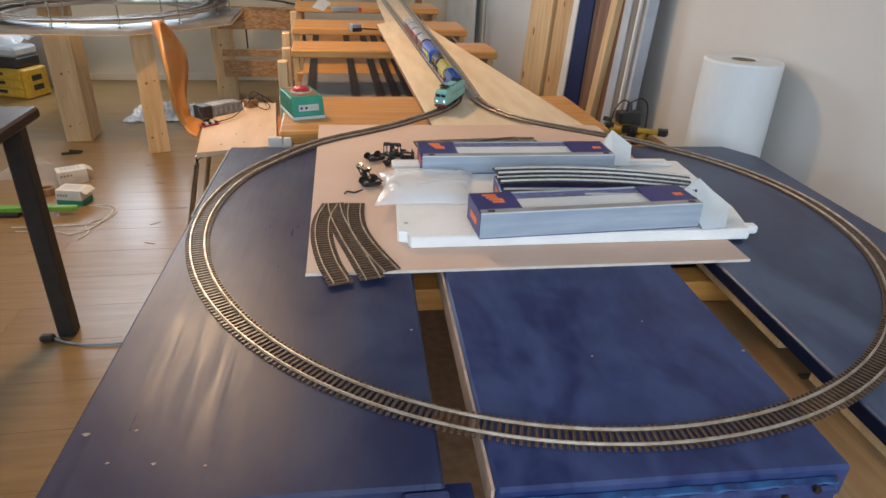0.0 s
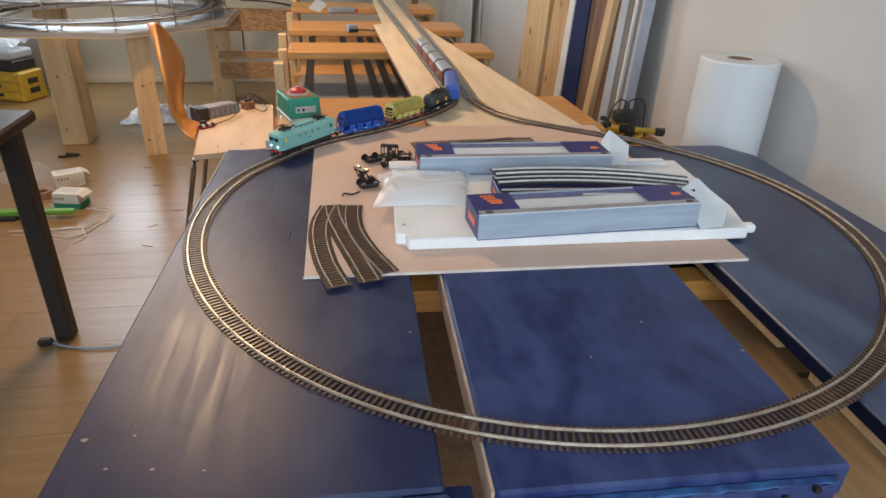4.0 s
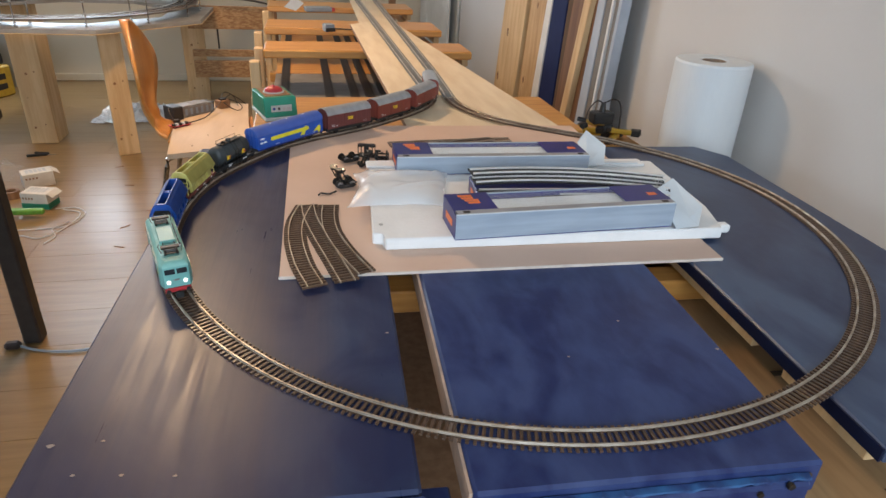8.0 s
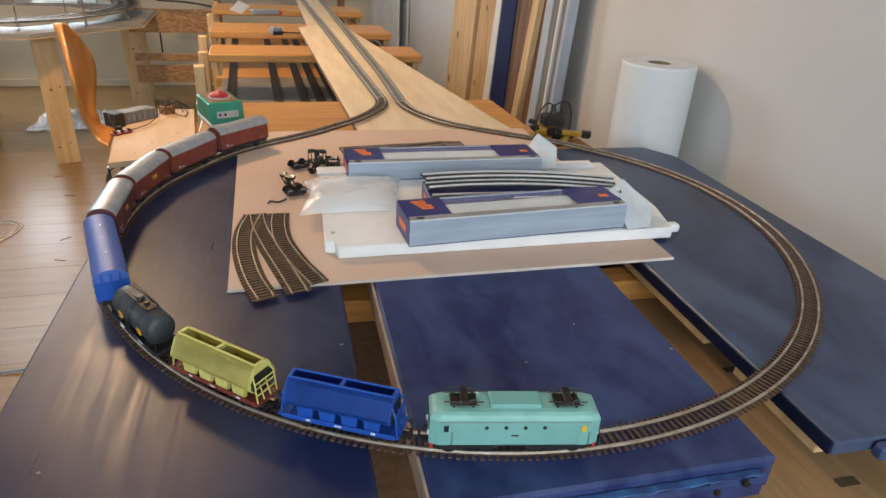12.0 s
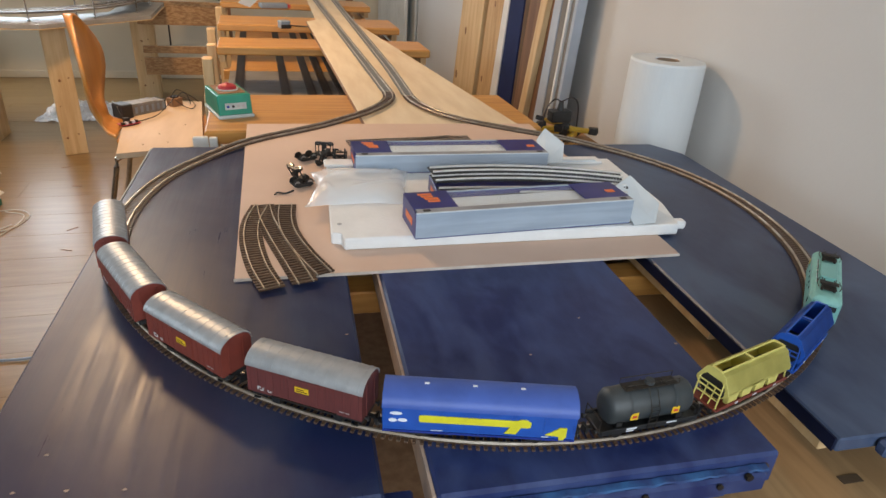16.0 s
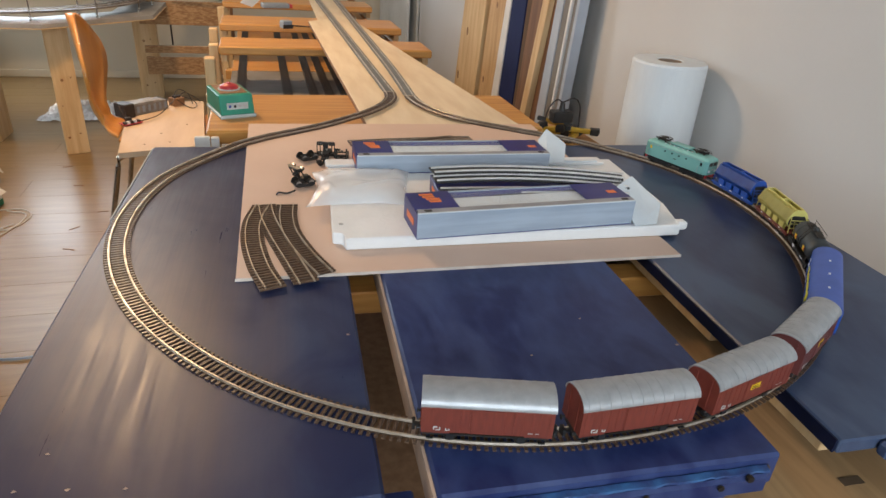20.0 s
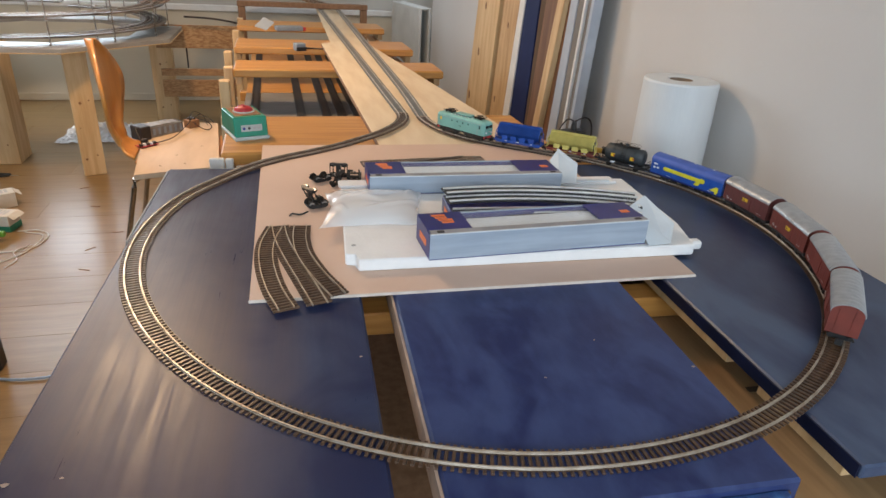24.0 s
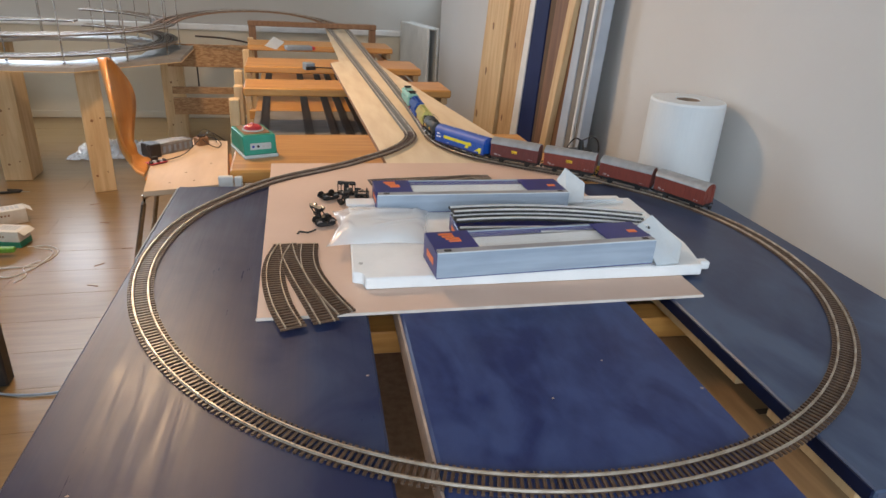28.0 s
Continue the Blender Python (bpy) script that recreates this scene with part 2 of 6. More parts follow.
M["lime"] = mat("lime", (0.64, 0.575, 0.175), (0.56, 0.50, 0.14), 0.5, scale=60, fine=0.2)
M["tank_grey"] = mat("tank_grey", (0.028, 0.036, 0.040), (0.045, 0.05, 0.052), 0.5, scale=60)
M["oxide"] = mat("oxide", (0.20, 0.040, 0.026), (0.155, 0.032, 0.022), 0.5, scale=50, stretch=(8, 1, 1), fine=0.15)
M["oxide_dark"] = mat("oxide_dark", (0.135, 0.035, 0.032), (0.11, 0.03, 0.028), 0.5, scale=50, stretch=(8, 1, 1), fine=0.15)
M["roof_silver"] = mat("roof_silver", (0.42, 0.43, 0.44), (0.36, 0.37, 0.38), 0.40, 0.45, scale=90, fine=0.25)
M["van_roof_blue"] = mat("van_roof_blue", (0.06, 0.12, 0.43), (0.05, 0.10, 0.36), 0.48, scale=30, fine=0.15)
M["yellow"] = mat("yellow", (0.72, 0.66, 0.03), (0.62, 0.56, 0.025), 0.5, scale=60)
M["amber"] = mat("amber", (0.78, 0.50, 0.02), None, 0.5)
M["white_print"] = mat("white_print", (0.75, 0.78, 0.82), None, 0.5)
M["window_dark"] = mat("window_dark", (0.02, 0.025, 0.03), None, 0.1)
M["headlight"] = glow("headlight", (1.0, 0.97, 0.9), 1.2)
M["box_blue"] = mat("box_blue", (0.018, 0.020, 0.17), (0.015, 0.017, 0.14), 0.35, scale=20, fine=0.1)
M["box_silver"] = mat("box_silver", (0.38, 0.45, 0.53), (0.31, 0.37, 0.45), 0.35, scale=20, stretch=(0.5, 4, 4), fine=0.2)
M["lip_grey"] = mat("lip_grey", (0.34, 0.34, 0.35), (0.27, 0.27, 0.28), 0.4, scale=20)
M["orange"] = mat("orange", (0.85, 0.20, 0.05), None, 0.45)
M["tray_white"] = mat("tray_white", (0.68, 0.74, 0.78), (0.60, 0.66, 0.70), 0.35, scale=20)
M["film"] = glass("film", (0.85, 0.92, 0.97), 0.10, 0.10)
M["plastic_bag"] = glass("plastic_bag", (0.92, 0.93, 0.94), 0.14, 0.46)
M["white_film"] = glass("white_film", (0.95, 0.96, 0.97), 0.12, 0.72)
M["worn_lip"] = mat("worn_lip", (0.12, 0.19, 0.23), (0.03, 0.06, 0.15), 0.5, scale=24, bump=0.2, fine=0.5)
M["brush_green"] = mat("brush_green", (0.15, 0.36, 0.045), (0.12, 0.30, 0.04), 0.4, scale=40)
M["rail_bright"] = mat("rail_bright", (0.74, 0.73, 0.70), (0.64, 0.62, 0.58), 0.36, 0.25, scale=60)
M["green"] = mat("green", (0.020, 0.27, 0.17), (0.018, 0.22, 0.14), 0.38, scale=30, fine=0.1)
M["pale_base"] = mat("pale_base", (0.50, 0.55, 0.53), None, 0.5)
M["chair_wood"] = mat("chair_wood", (0.60, 0.26, 0.060), (0.52, 0.21, 0.045), 0.30, scale=5, stretch=(8, 8, 0.6), fine=0.2, coat=0.3)
M["chrome"] = mat("chrome", (0.55, 0.53, 0.50), (0.42, 0.40, 0.38), 0.18, 1.0, scale=60)
M["charcoal"] = mat("charcoal", (0.022, 0.017, 0.015), (0.03, 0.024, 0.021), 0.48, scale=40)
M["yellow_plastic"] = mat("yellow_plastic", (0.54, 0.34, 0.03), (0.45, 0.27, 0.025), 0.42, scale=30)
M["cable_white"] = mat("cable_white", (0.66, 0.62, 0.55), None, 0.5)
M["cable_grey"] = mat("cable_grey", (0.25, 0.29, 0.33), None, 0.5)
M["cable_dark"] = mat("cable_dark", (0.03, 0.02, 0.018), None, 0.5)
M["silver"] = mat("silver", (0.50, 0.50, 0.49), (0.40, 0.40, 0.39), 0.32, 0.8, scale=50)
M["grey_card"] = mat("grey_card", (0.50, 0.50, 0.49), (0.44, 0.44, 0.43), 0.7, scale=20)
M["radiator_white"] = mat("radiator_white", (0.66, 0.66, 0.63), (0.60, 0.60, 0.57), 0.4, scale=8)
M["panel_blue_grey"] = mat("panel_blue_grey", (0.40, 0.44, 0.50), (0.34, 0.38, 0.44), 0.5, scale=8)
M["panel_taupe"] = mat("panel_taupe", (0.19, 0.168, 0.142), (0.15, 0.132, 0.112), 0.6, scale=8)
M["plank_brown"] = mat("plank_brown", (0.20, 0.095, 0.042), (0.13, 0.06, 0.028), 0.6, scale=6, stretch=(10, 10, 0.6), fine=0.3)
M["plank_navy"] = mat("plank_navy", (0.007, 0.014, 0.065), (0.010, 0.018, 0.08), 0.6, scale=10, spec=0.2)
M["desk_brown"] = mat("desk_brown", (0.030, 0.019, 0.014), (0.045, 0.030, 0.022), 0.5, scale=12, stretch=(1, 8, 1), spec=0.15)
M["brown_plank"] = mat("brown_plank", (0.30, 0.16, 0.08), (0.22, 0.11, 0.05), 0.6, scale=6, stretch=(10, 10, 0.6), fine=0.3)
M["spiral_bed"] = mat("spiral_bed", (0.06, 0.046, 0.036), (0.22, 0.17, 0.125), 0.42, 0.0, scale=9, fine=0.3)
M["plywood_pink"] = mat("plywood_pink", (0.60, 0.45, 0.31), (0.53, 0.385, 0.255), 0.55, scale=7, stretch=(3, 0.7, 1), bump=0.08, bump_scale=25, fine=0.2)
M["psu_grey"] = mat("psu_grey", (0.27, 0.25, 0.23), (0.18, 0.165, 0.15), 0.5, 0.3, scale=30, fine=0.4)
M["carton_beige"] = mat("carton_beige", (0.66, 0.62, 0.55), (0.58, 0.53, 0.46), 0.65, scale=25, fine=0.3)
M["deck_grey"] = mat("deck_grey", (0.20, 0.185, 0.17), (0.15, 0.14, 0.13), 0.6, scale=7, stretch=(1, 3, 1), fine=0.3)
M["baseboard_grey"] = mat("baseboard_grey", (0.33, 0.31, 0.28), (0.24, 0.22, 0.195), 0.45, scale=5, fine=0.3, rough_var=0.08)
M["pane"] = glass("pane", (0.9, 0.95, 1.0), 0.02, 0.08)

# ---------------------------------------------------------------- mesh helpers


def thing(name, m, label, category, group=""):
    ob = new(name)
    ob.empty_display_size = 0.05
    ob.matrix_world = m
    return tagged(ob, label, category, group)


def mesh_of(name, bm, material, smooth=False):
    me = bpy.data.meshes.new(name)
    bmesh.ops.recalc_face_normals(bm, faces=bm.faces)
    if smooth:
        for f in bm.faces:
            f.smooth = True
    bm.to_mesh(me)
    bm.free()
    me.materials.append(M[material])
    return me


def part(name, bm, material, parent, label="", smooth=False):
    """One mesh object under a thing or under a part."""
    ob = new(name, mesh_of(name, bm, material, smooth))
    ob.parent = parent
    if label:
        ob["label"] = label
    return ob


def piece(name, me, parent, m):
    """One more object on a shared mesh."""
    ob = new(name, me)
    ob.parent = parent
    ob.matrix_basis = m
    return ob


def structure(name, bm, material, label, m=None):
    ob = new(name, mesh_of(name, bm, material))
    if m is not None:
        ob.matrix_world = m
    return tagged(ob, label, name.split("_")[0], "", "structure")


def box(x0, x1, y0, y1, z0, z1, bevel=0.0, bm=None, seg=1):
    bm = bm or bmesh.new()
    r = bmesh.ops.create_cube(bm, size=1.0)
    vs = r["verts"]
    for v in vs:
        v.co = Vector(((x0 + x1) / 2 + v.co.x * (x1 - x0), (y0 + y1) / 2 + v.co.y * (y1 - y0), (z0 + z1) / 2 + v.co.z * (z1 - z0)))
    if bevel:
        es = list({e for v in vs for e in v.link_edges})
        bmesh.ops.bevel(bm, geom=es, offset=bevel, segments=seg, affect="EDGES", profile=0.5)
    return bm


def prism(pts, h0, h1, axis="z", bevel=0.0, bm=None, seg=1):
    """A polygon pushed along an axis: z (pts are x, y), x (pts are y, z) or y (pts are x, z)."""
    bm = bm or bmesh.new()
    def at(p, h):
        return {"z": (p[0], p[1], h), "x": (h, p[0], p[1]), "y": (p[0], h, p[1])}[axis]
    a = [bm.verts.new(at(p, h0)) for p in pts]
    b = [bm.verts.new(at(p, h1)) for p in pts]
    k = len(pts)
    fs = [bm.faces.new(a[::-1]), bm.faces.new(b)]
    fs += [bm.faces.new((a[i], a[(i + 1) % k], b[(i + 1) % k], b[i])) for i in range(k)]
    if bevel:
        es = list({e for f in fs for e in f.edges})
        bmesh.ops.bevel(bm, geom=es, offset=bevel, segments=seg, affect="EDGES", profile=0.5)
    return bm


def cylinder(p, q, r, r2=None, n=16, bm=None):
    bm = bm or bmesh.new()
    p, q = Vector(p), Vector(q)
    d = q - p
    m = Matrix.Translation((p + q) / 2) @ d.to_track_quat("Z", "Y").to_matrix().to_4x4()
    bmesh.ops.create_cone(bm, cap_ends=True, segments=n, radius1=r, radius2=r if r2 is None else r2, depth=d.length, matrix=m)
    return bm


def tube(points, r, n=8, bm=None):
    """A round wire along points."""
    bm = bm or bmesh.new()
    pts = [Vector(p) for p in points]
    rings = []
    for i, p in enumerate(pts):
        t = (pts[min(i + 1, len(pts) - 1)] - pts[max(i - 1, 0)]).normalized()
        up = Vector((0, 0, 1)) if abs(t.z) < 0.9 else Vector((1, 0, 0))
        a = t.cross(up).normalized()
        b = a.cross(t)
        rings.append([bm.verts.new(p + r * (math.cos(2 * math.pi * k / n) * a + math.sin(2 * math.pi * k / n) * b)) for k in range(n)])
    for u, v in zip(rings, rings[1:]):
        for k in range(n):
            bm.faces.new((u[k], u[(k + 1) % n], v[(k + 1) % n], v[k]))
    bm.faces.new(rings[0])
    bm.faces.new(rings[-1][::-1])
    return bm


def smooth_line(ctrl, n=8):
    """Catmull-Rom through control points."""
    p = [Vector(c) for c in ctrl]
    p = [p[0] * 2 - p[1], *p, p[-1] * 2 - p[-2]]
    res = []
    for i in range(1, len(p) - 2):
        for k in range(n):
            t = k / n
            a, b, c, d = p[i - 1], p[i], p[i + 1], p[i + 2]
            res.append(0.5 * ((2 * b) + (c - a) * t + (2 * a - 5 * b + 4 * c - d) * t * t + (3 * b - a - 3 * c + d) * t ** 3))
    res.append(p[-2])
    return res


def sweep(line, profile, bm=None):
    """A profile (sideways, up) swept along a line of (point, heading)."""
    bm = bm or bmesh.new()
    rings = []
    for p, th in line:
        side = Vector((-math.sin(th), math.cos(th), 0))
        rings.append([bm.verts.new(p + side * a + Vector((0, 0, b))) for a, b in profile])
    k = len(profile)
    for u, v in zip(rings, rings[1:]):
        for i in range(k):
            bm.faces.new((u[i], u[(i + 1) % k], v[(i + 1) % k], v[i]))
    bm.faces.new(rings[0])
    bm.faces.new(rings[-1][::-1])
    return bm


# ---------------------------------------------------------------- track line
LEAD = 1.8243
SEGMENTS = [(LEAD, 0), (0.2535 * 0.9846, -1 / 0.2535), (0.2061, 0), (0.8298, 1 / 0.5014), (0.9934, 1 / 0.4856), (0.568, 1 / 0.4604),
            (0.2355, 0), (0.31 * 0.8295, -1 / 0.31), (3.2, 0)]
START = (-0.4728, 2.5379, -1.3777)
LOOP_END = 0.2535 * 0.9846 + 0.2061 + 0.8298 + 0.9934 + 0.568 + 0.2355 + 0.31 * 0.8295


def rise(s):
    """The track's bed: the thin board lifts it a little above the table."""
    def step(a, b):
        t = min(1, max(0, (s - a) / (b - a)))
        return t * t * (3 - 2 * t)
    return 0.0045 * (1 - step(0.54, 0.68)) + 0.0045 * step(2.76, 2.90)


def drawn_at(s):
    """Point and heading at s metres along the plain arcs and straights; 0 is the end of the straight lead."""
    x, y, th = START
    d = s + LEAD
    if d < 0:
        return Vector((x + math.cos(th) * d, y + math.sin(th) * d, rise(s))), th
    for i, (length, k) in enumerate(SEGMENTS):
        e = min(d, length) if i < len(SEGMENTS) - 1 else d
        if k == 0:
            x, y = x + math.cos(th) * e, y + math.sin(th) * e
        else:
            x, y = x + (math.sin(th + k * e) - math.sin(th)) / k, y - (math.cos(th + k * e) - math.cos(th)) / k
            th += k * e
        d -= e
        if d <= 0:
            break
    return Vector((x, y, rise(s))), th


# the flexible track strays a little sideways from those arcs (+: to the left of its way)
STRAY = [(0.05, 0.0), (0.18, -0.002), (0.26, 0.008), (0.35, 0.021), (0.43, 0.023), (0.51, 0.019), (0.59, 0.014), (0.67, 0.009), (0.76, 0.003), (0.86, 0.001), (1.0, 0.0),
         (1.2, 0.001), (1.6, 0.001), (1.9, 0.0), (2.1, -0.001), (2.25, -0.0035), (2.4, -0.0065), (2.55, -0.010), (2.72, -0.009), (2.85, -0.003), (2.96, 0.008), (3.06, 0.016),
         (3.18, 0.014), (3.34, 0.009), (3.55, 0.003), (3.75, 0.0)]


def stray(s):
    """Sideways shift at s, by smooth interpolation."""
    k = STRAY
    if s <= k[0][0] or s >= k[-1][0]:
        return 0.0
    i = max(j for j in range(len(k) - 1) if k[j][0] <= s)
    (a, p), (b, q) = k[i], k[i + 1]
    g = (q - k[i - 1][1]) / (b - k[i - 1][0]) if i else 0.0
    h = (k[i + 2][1] - p) / (k[i + 2][0] - a) if i + 2 < len(k) else 0.0
    d, u = b - a, (s - a) / (b - a)
    return (2 * u ** 3 - 3 * u * u + 1) * p + (u ** 3 - 2 * u * u + u) * d * g + (3 * u * u - 2 * u ** 3) * q + (u ** 3 - u * u) * d * h


def line_at(s):
    """Point and heading at s metres along the track; 0 is the end of the straight lead."""
    p, th = drawn_at(s)
    side = stray(s)
    p = p + Vector((-math.sin(th) * side, math.cos(th) * side, 0.0))
    return p, th + math.atan((stray(s + 0.004) - stray(s - 0.004)) / 0.008)


GAUGE = 0.0180
TIE_H, RAIL_H = 0.0022, 0.0025
RAIL_TOP = TIE_H + RAIL_H


def track_run(name, s0, s1, ties, label, pitch=0.0066, single=None):
    m = Matrix.Identity(4)
    t = thing(name, m, label, "model railway track", "model railway tracks")
    n = max(2, int((s1 - s0) / 0.012))
    ln = [line_at(s0 + (s1 - s0) * i / n) for i in range(n + 1)]
    for sgn in (-1, 1):
        o = sgn * GAUGE / 2
        prof = [(o - 0.0012, TIE_H), (o + 0.0012, TIE_H), (o + 0.0012, TIE_H + 0.0005), (o + 0.0007, TIE_H + 0.001),
                (o + 0.0010, RAIL_TOP - 0.0006), (o + 0.0008, RAIL_TOP), (o - 0.0008, RAIL_TOP), (o - 0.0010, RAIL_TOP - 0.0006), (o - 0.0007, TIE_H + 0.001), (o - 0.0012, TIE_H + 0.0005)]
        part("rail", sweep(ln, prof), "rail_steel", t)
    tie = mesh_of("sleeper", box(-0.0016, 0.0016, -0.0155, 0.0155, 0, TIE_H, 0.0003), ties)
    rest = bmesh.new()
    k = int((s1 - s0) / pitch)
    for i in range(k):
        s = s0 + (i + 0.5) * pitch
        p, th = line_at(s)
        mm = Matrix.Translation(p) @ Matrix.Rotation(th, 4, "Z")
        if single and single[0] <= s <= single[1]:
            piece("sleeper", tie, t, mm)
        else:
            vs = bmesh.ops.create_cube(rest, size=1.0)["verts"]
            for v in vs:
                v.co = mm @ Vector((v.co.x * 0.0032, v.co.y * 0.031, (v.co.z + 0.5) * TIE_H))
    if len(rest.verts):
        ob = part("sleeper_run", rest, ties, t)
        tagged(ob, "", "", "", "stuff")
    else:
        rest.free()
    # web strips that join the sleeper ends under the rails
    web = bmesh.new()
    for sgn in (-1, 1):
        o = sgn * GAUGE / 2
        sweep(ln, [(o - 0.001, 0.0003), (o + 0.001, 0.0003), (o + 0.001, 0.0012), (o - 0.001, 0.0012)], web)
    part("sleeper_web", web, ties, t)
    return t

# ---------------------------------------------------------------- room
WALL_R, WALL_N, WALL_L, WALL_S = 0.74, 4.19, -4.2, -3.0
PILLAR, NICHE = 3.50, 0.98

floor_ob = structure("floor", box(WALL_L - 0.1, NICHE + 0.1, WALL_S - 0.1, WALL_N + 0.1, FLOOR - 0.1, FLOOR - 0.012), "dark_gap", "warm beech laminate floor in long glossy boards", ROOM)


def wall_with_opening(name, along, at, thick, a0, a1, z0, z1, hole, material, label):
    """A wall along room x or y, with one opening (a0, a1, z0, z1)."""
    bm = bmesh.new()
    h = hole or (a0, a0, z0, z0)
    for b0, b1, c0, c1 in ((a0, h[0], z0, z1), (h[1], a1, z0, z1), (h[0], h[1], z0, h[2]), (h[0], h[1], h[3], z1)):
        if b1 - b0 < 1e-4 or c1 - c0 < 1e-4:
            continue
        if along == "x":
            box(b0, b1, at, at + thick, c0, c1, 0, bm)
        else:
            box(at, at + thick, b0, b1, c0, c1, 0, bm)
    return structure(name, bm, material, label, ROOM)


DADO = -0.06
wall_with_opening("wall_north_lower", "x", WALL_N, 0.14, WALL_L, NICHE, FLOOR, DADO, None, "wall_cream", "cream-painted low wall panel under the window")
wall_with_opening("wall_north", "x", WALL_N + 0.02, 0.12, WALL_L, NICHE, DADO, CEIL, (-2.50, -1.40, 0.14, 1.55), "wall_grey", "grey-beige painted wall with a window")
wall_with_opening("wall_east", "y", WALL_R, 0.36, WALL_S, PILLAR, FLOOR, CEIL, None, "wall_white", "white plastered wall beside the table")
wall_with_opening("wall_east_niche", "y", NICHE, 0.12, PILLAR - 0.02, WALL_N, FLOOR, CEIL, (3.56, 4.12, 0.22, 1.4), "wall_white", "white wall of the window niche")
wall_with_opening("wall_west", "y", WALL_L - 0.12, 0.12, WALL_S, WALL_N, FLOOR, CEIL, (-0.6, 1.8, 0.05, 1.3), "wall_white", "white plastered side wall")
wall_with_opening("wall_south", "x", WALL_S - 0.12, 0.12, WALL_L, WALL_R + 0.3, FLOOR, CEIL, (-2.5, 0.0, 0.15, 1.5), "wall_white", "white plastered rear wall")
structure("ceiling", box(WALL_L - 0.1, NICHE + 0.1, WALL_S - 0.1, WALL_N + 0.1, CEIL, CEIL + 0.1), "wall_white", "white flat ceiling", ROOM)
structure("trim", box(WALL_L, NICHE, WALL_N - 0.03, WALL_N + 0.02, DADO - 0.03, DADO + 0.012, 0.006), "white_paint", "white painted ledge along the wall", ROOM)
structure("baseboard", box(WALL_L, NICHE, WALL_N - 0.012, WALL_N, FLOOR, FLOOR + 0.05, 0.003), "wall_cream", "cream baseboard", ROOM)


def window_unit(name, along, at, a0, a1, z0, z1, label):
    w = tagged(thing(name, ROOM, label, "window"), kind="structure")
    d = 0.05
    def bar(pname, b0, b1, c0, c1, mat_="white_paint", t=(0.0, d)):
        if along == "x":
            return part(pname, box(b0, b1, at + t[0], at + t[1], c0, c1, 0.004), mat_, w)
        return part(pname, box(at + t[0], at + t[1], b0, b1, c0, c1, 0.004), mat_, w)
    f = 0.05
    bar("window_frame", a0, a1, z0, z0 + f)
    bar("window_frame", a0, a1, z1 - f, z1)
    mid = (a0 + a1) / 2
    for c in ((a0, a0 + f), (mid - f / 2, mid + f / 2), (a1 - f, a1)):
        bar("window_frame", *c, z0 + f, z1 - f)
    for b0, b1 in ((a0 + f, mid - f / 2), (mid + f / 2, a1 - f)):
        p = bar("pane", b0, b1, z0 + f, z1 - f, "pane", (0.02, 0.026))
        p.visible_shadow = False
    return w


window_unit("window_1", "x", WALL_N + 0.05, -2.50, -1.40, 0.14, 1.55, "white-framed window full of daylight")
window_unit("window_2", "y", NICHE + 0.04, 3.56, 4.12, 0.22, 1.4, "white-framed window above the radiator")
window_unit("window_3", "y", WALL_L - 0.08, -0.6, 1.8, 0.05, 1.3, "unseen white-framed side window, added for fill light")
window_unit("window_4", "x", WALL_S - 0.08, -2.5, 0.0, 0.15, 1.5, "white-framed rear window")

# ---------------------------------------------------------------- work table of three blue boards
PLANK_T = 0.036
table = thing("work_table", TABLE, "work table of three blue-painted wooden boards with open gaps", "table")
NEAR_Y, FAR_Y = -0.525, 0.335
left_board = part("tabletop", box(-0.506, -0.194, -0.517, FAR_Y, -PLANK_T, 0, 0.003), "blue_paint_streaky", table, "dark blue board in brush streaks, warm lamp sheen painted in brown")
part("tabletop", box(-0.154, 0.155, NEAR_Y, FAR_Y - 0.02, -PLANK_T, 0, 0.003), "blue_paint", table, "dark blue painted board")
part("tabletop", prism([(0.221, -0.520), (0.542, -0.520), (0.542, 0.27), (0.50, 0.335), (0.224, 0.335)], -0.016, 0, "z", 0.002), "blue_paint_grey", table, "greyish blue brush-painted board, corner cut off")
# strip over the side face, carrying its shade as colour
part("board_flank", box(0.2185, 0.2205, -0.517, 0.333, -0.0158, -0.001), "blue_paint_shaded", table, "board edge in darkened blue, its shade painted in")
for y0, y1 in ((-0.322, 0.30), (-0.502, -0.378)):
    part("batten", box(0.2225, 0.240, y0, y1, -0.0300, -0.0164, 0.001), "pine_pale", table, "pale wooden batten under the board")
part("under_board", box(0.10, 0.455, -0.86, 0.22, -0.090, -0.0720, 0.002), "bench_pine", table, "bare pine board under the gap")
for x, y, w, d in ((0.262, -0.329, 0.020, 0.009), (0.262, -0.512, 0.024, 0.010)):
    part("slot", box(x, x + w, y, y + d, -0.0718, -0.0712), "dark_gap", table, "dark slot cut in the board")
part("edge_strip", box(-0.1572, -0.1545, NEAR_Y + 0.004, FAR_Y - 0.03, -PLANK_T + 0.004, -0.003), "raw_edge", table, "bare wooden edge of the board")
part("edge_strip", box(-0.5085, -0.5065, 0.02, FAR_Y, -PLANK_T + 0.004, -0.002), "grey_card", table, "pale edge band")
part("front_rail", box(-0.15, 0.140, NEAR_Y - 0.010, NEAR_Y - 0.001, -0.034, -0.013, 0.003), "blue_paint", table, "blue front lip with nail holes")
bm = bmesh.new()
strip = []
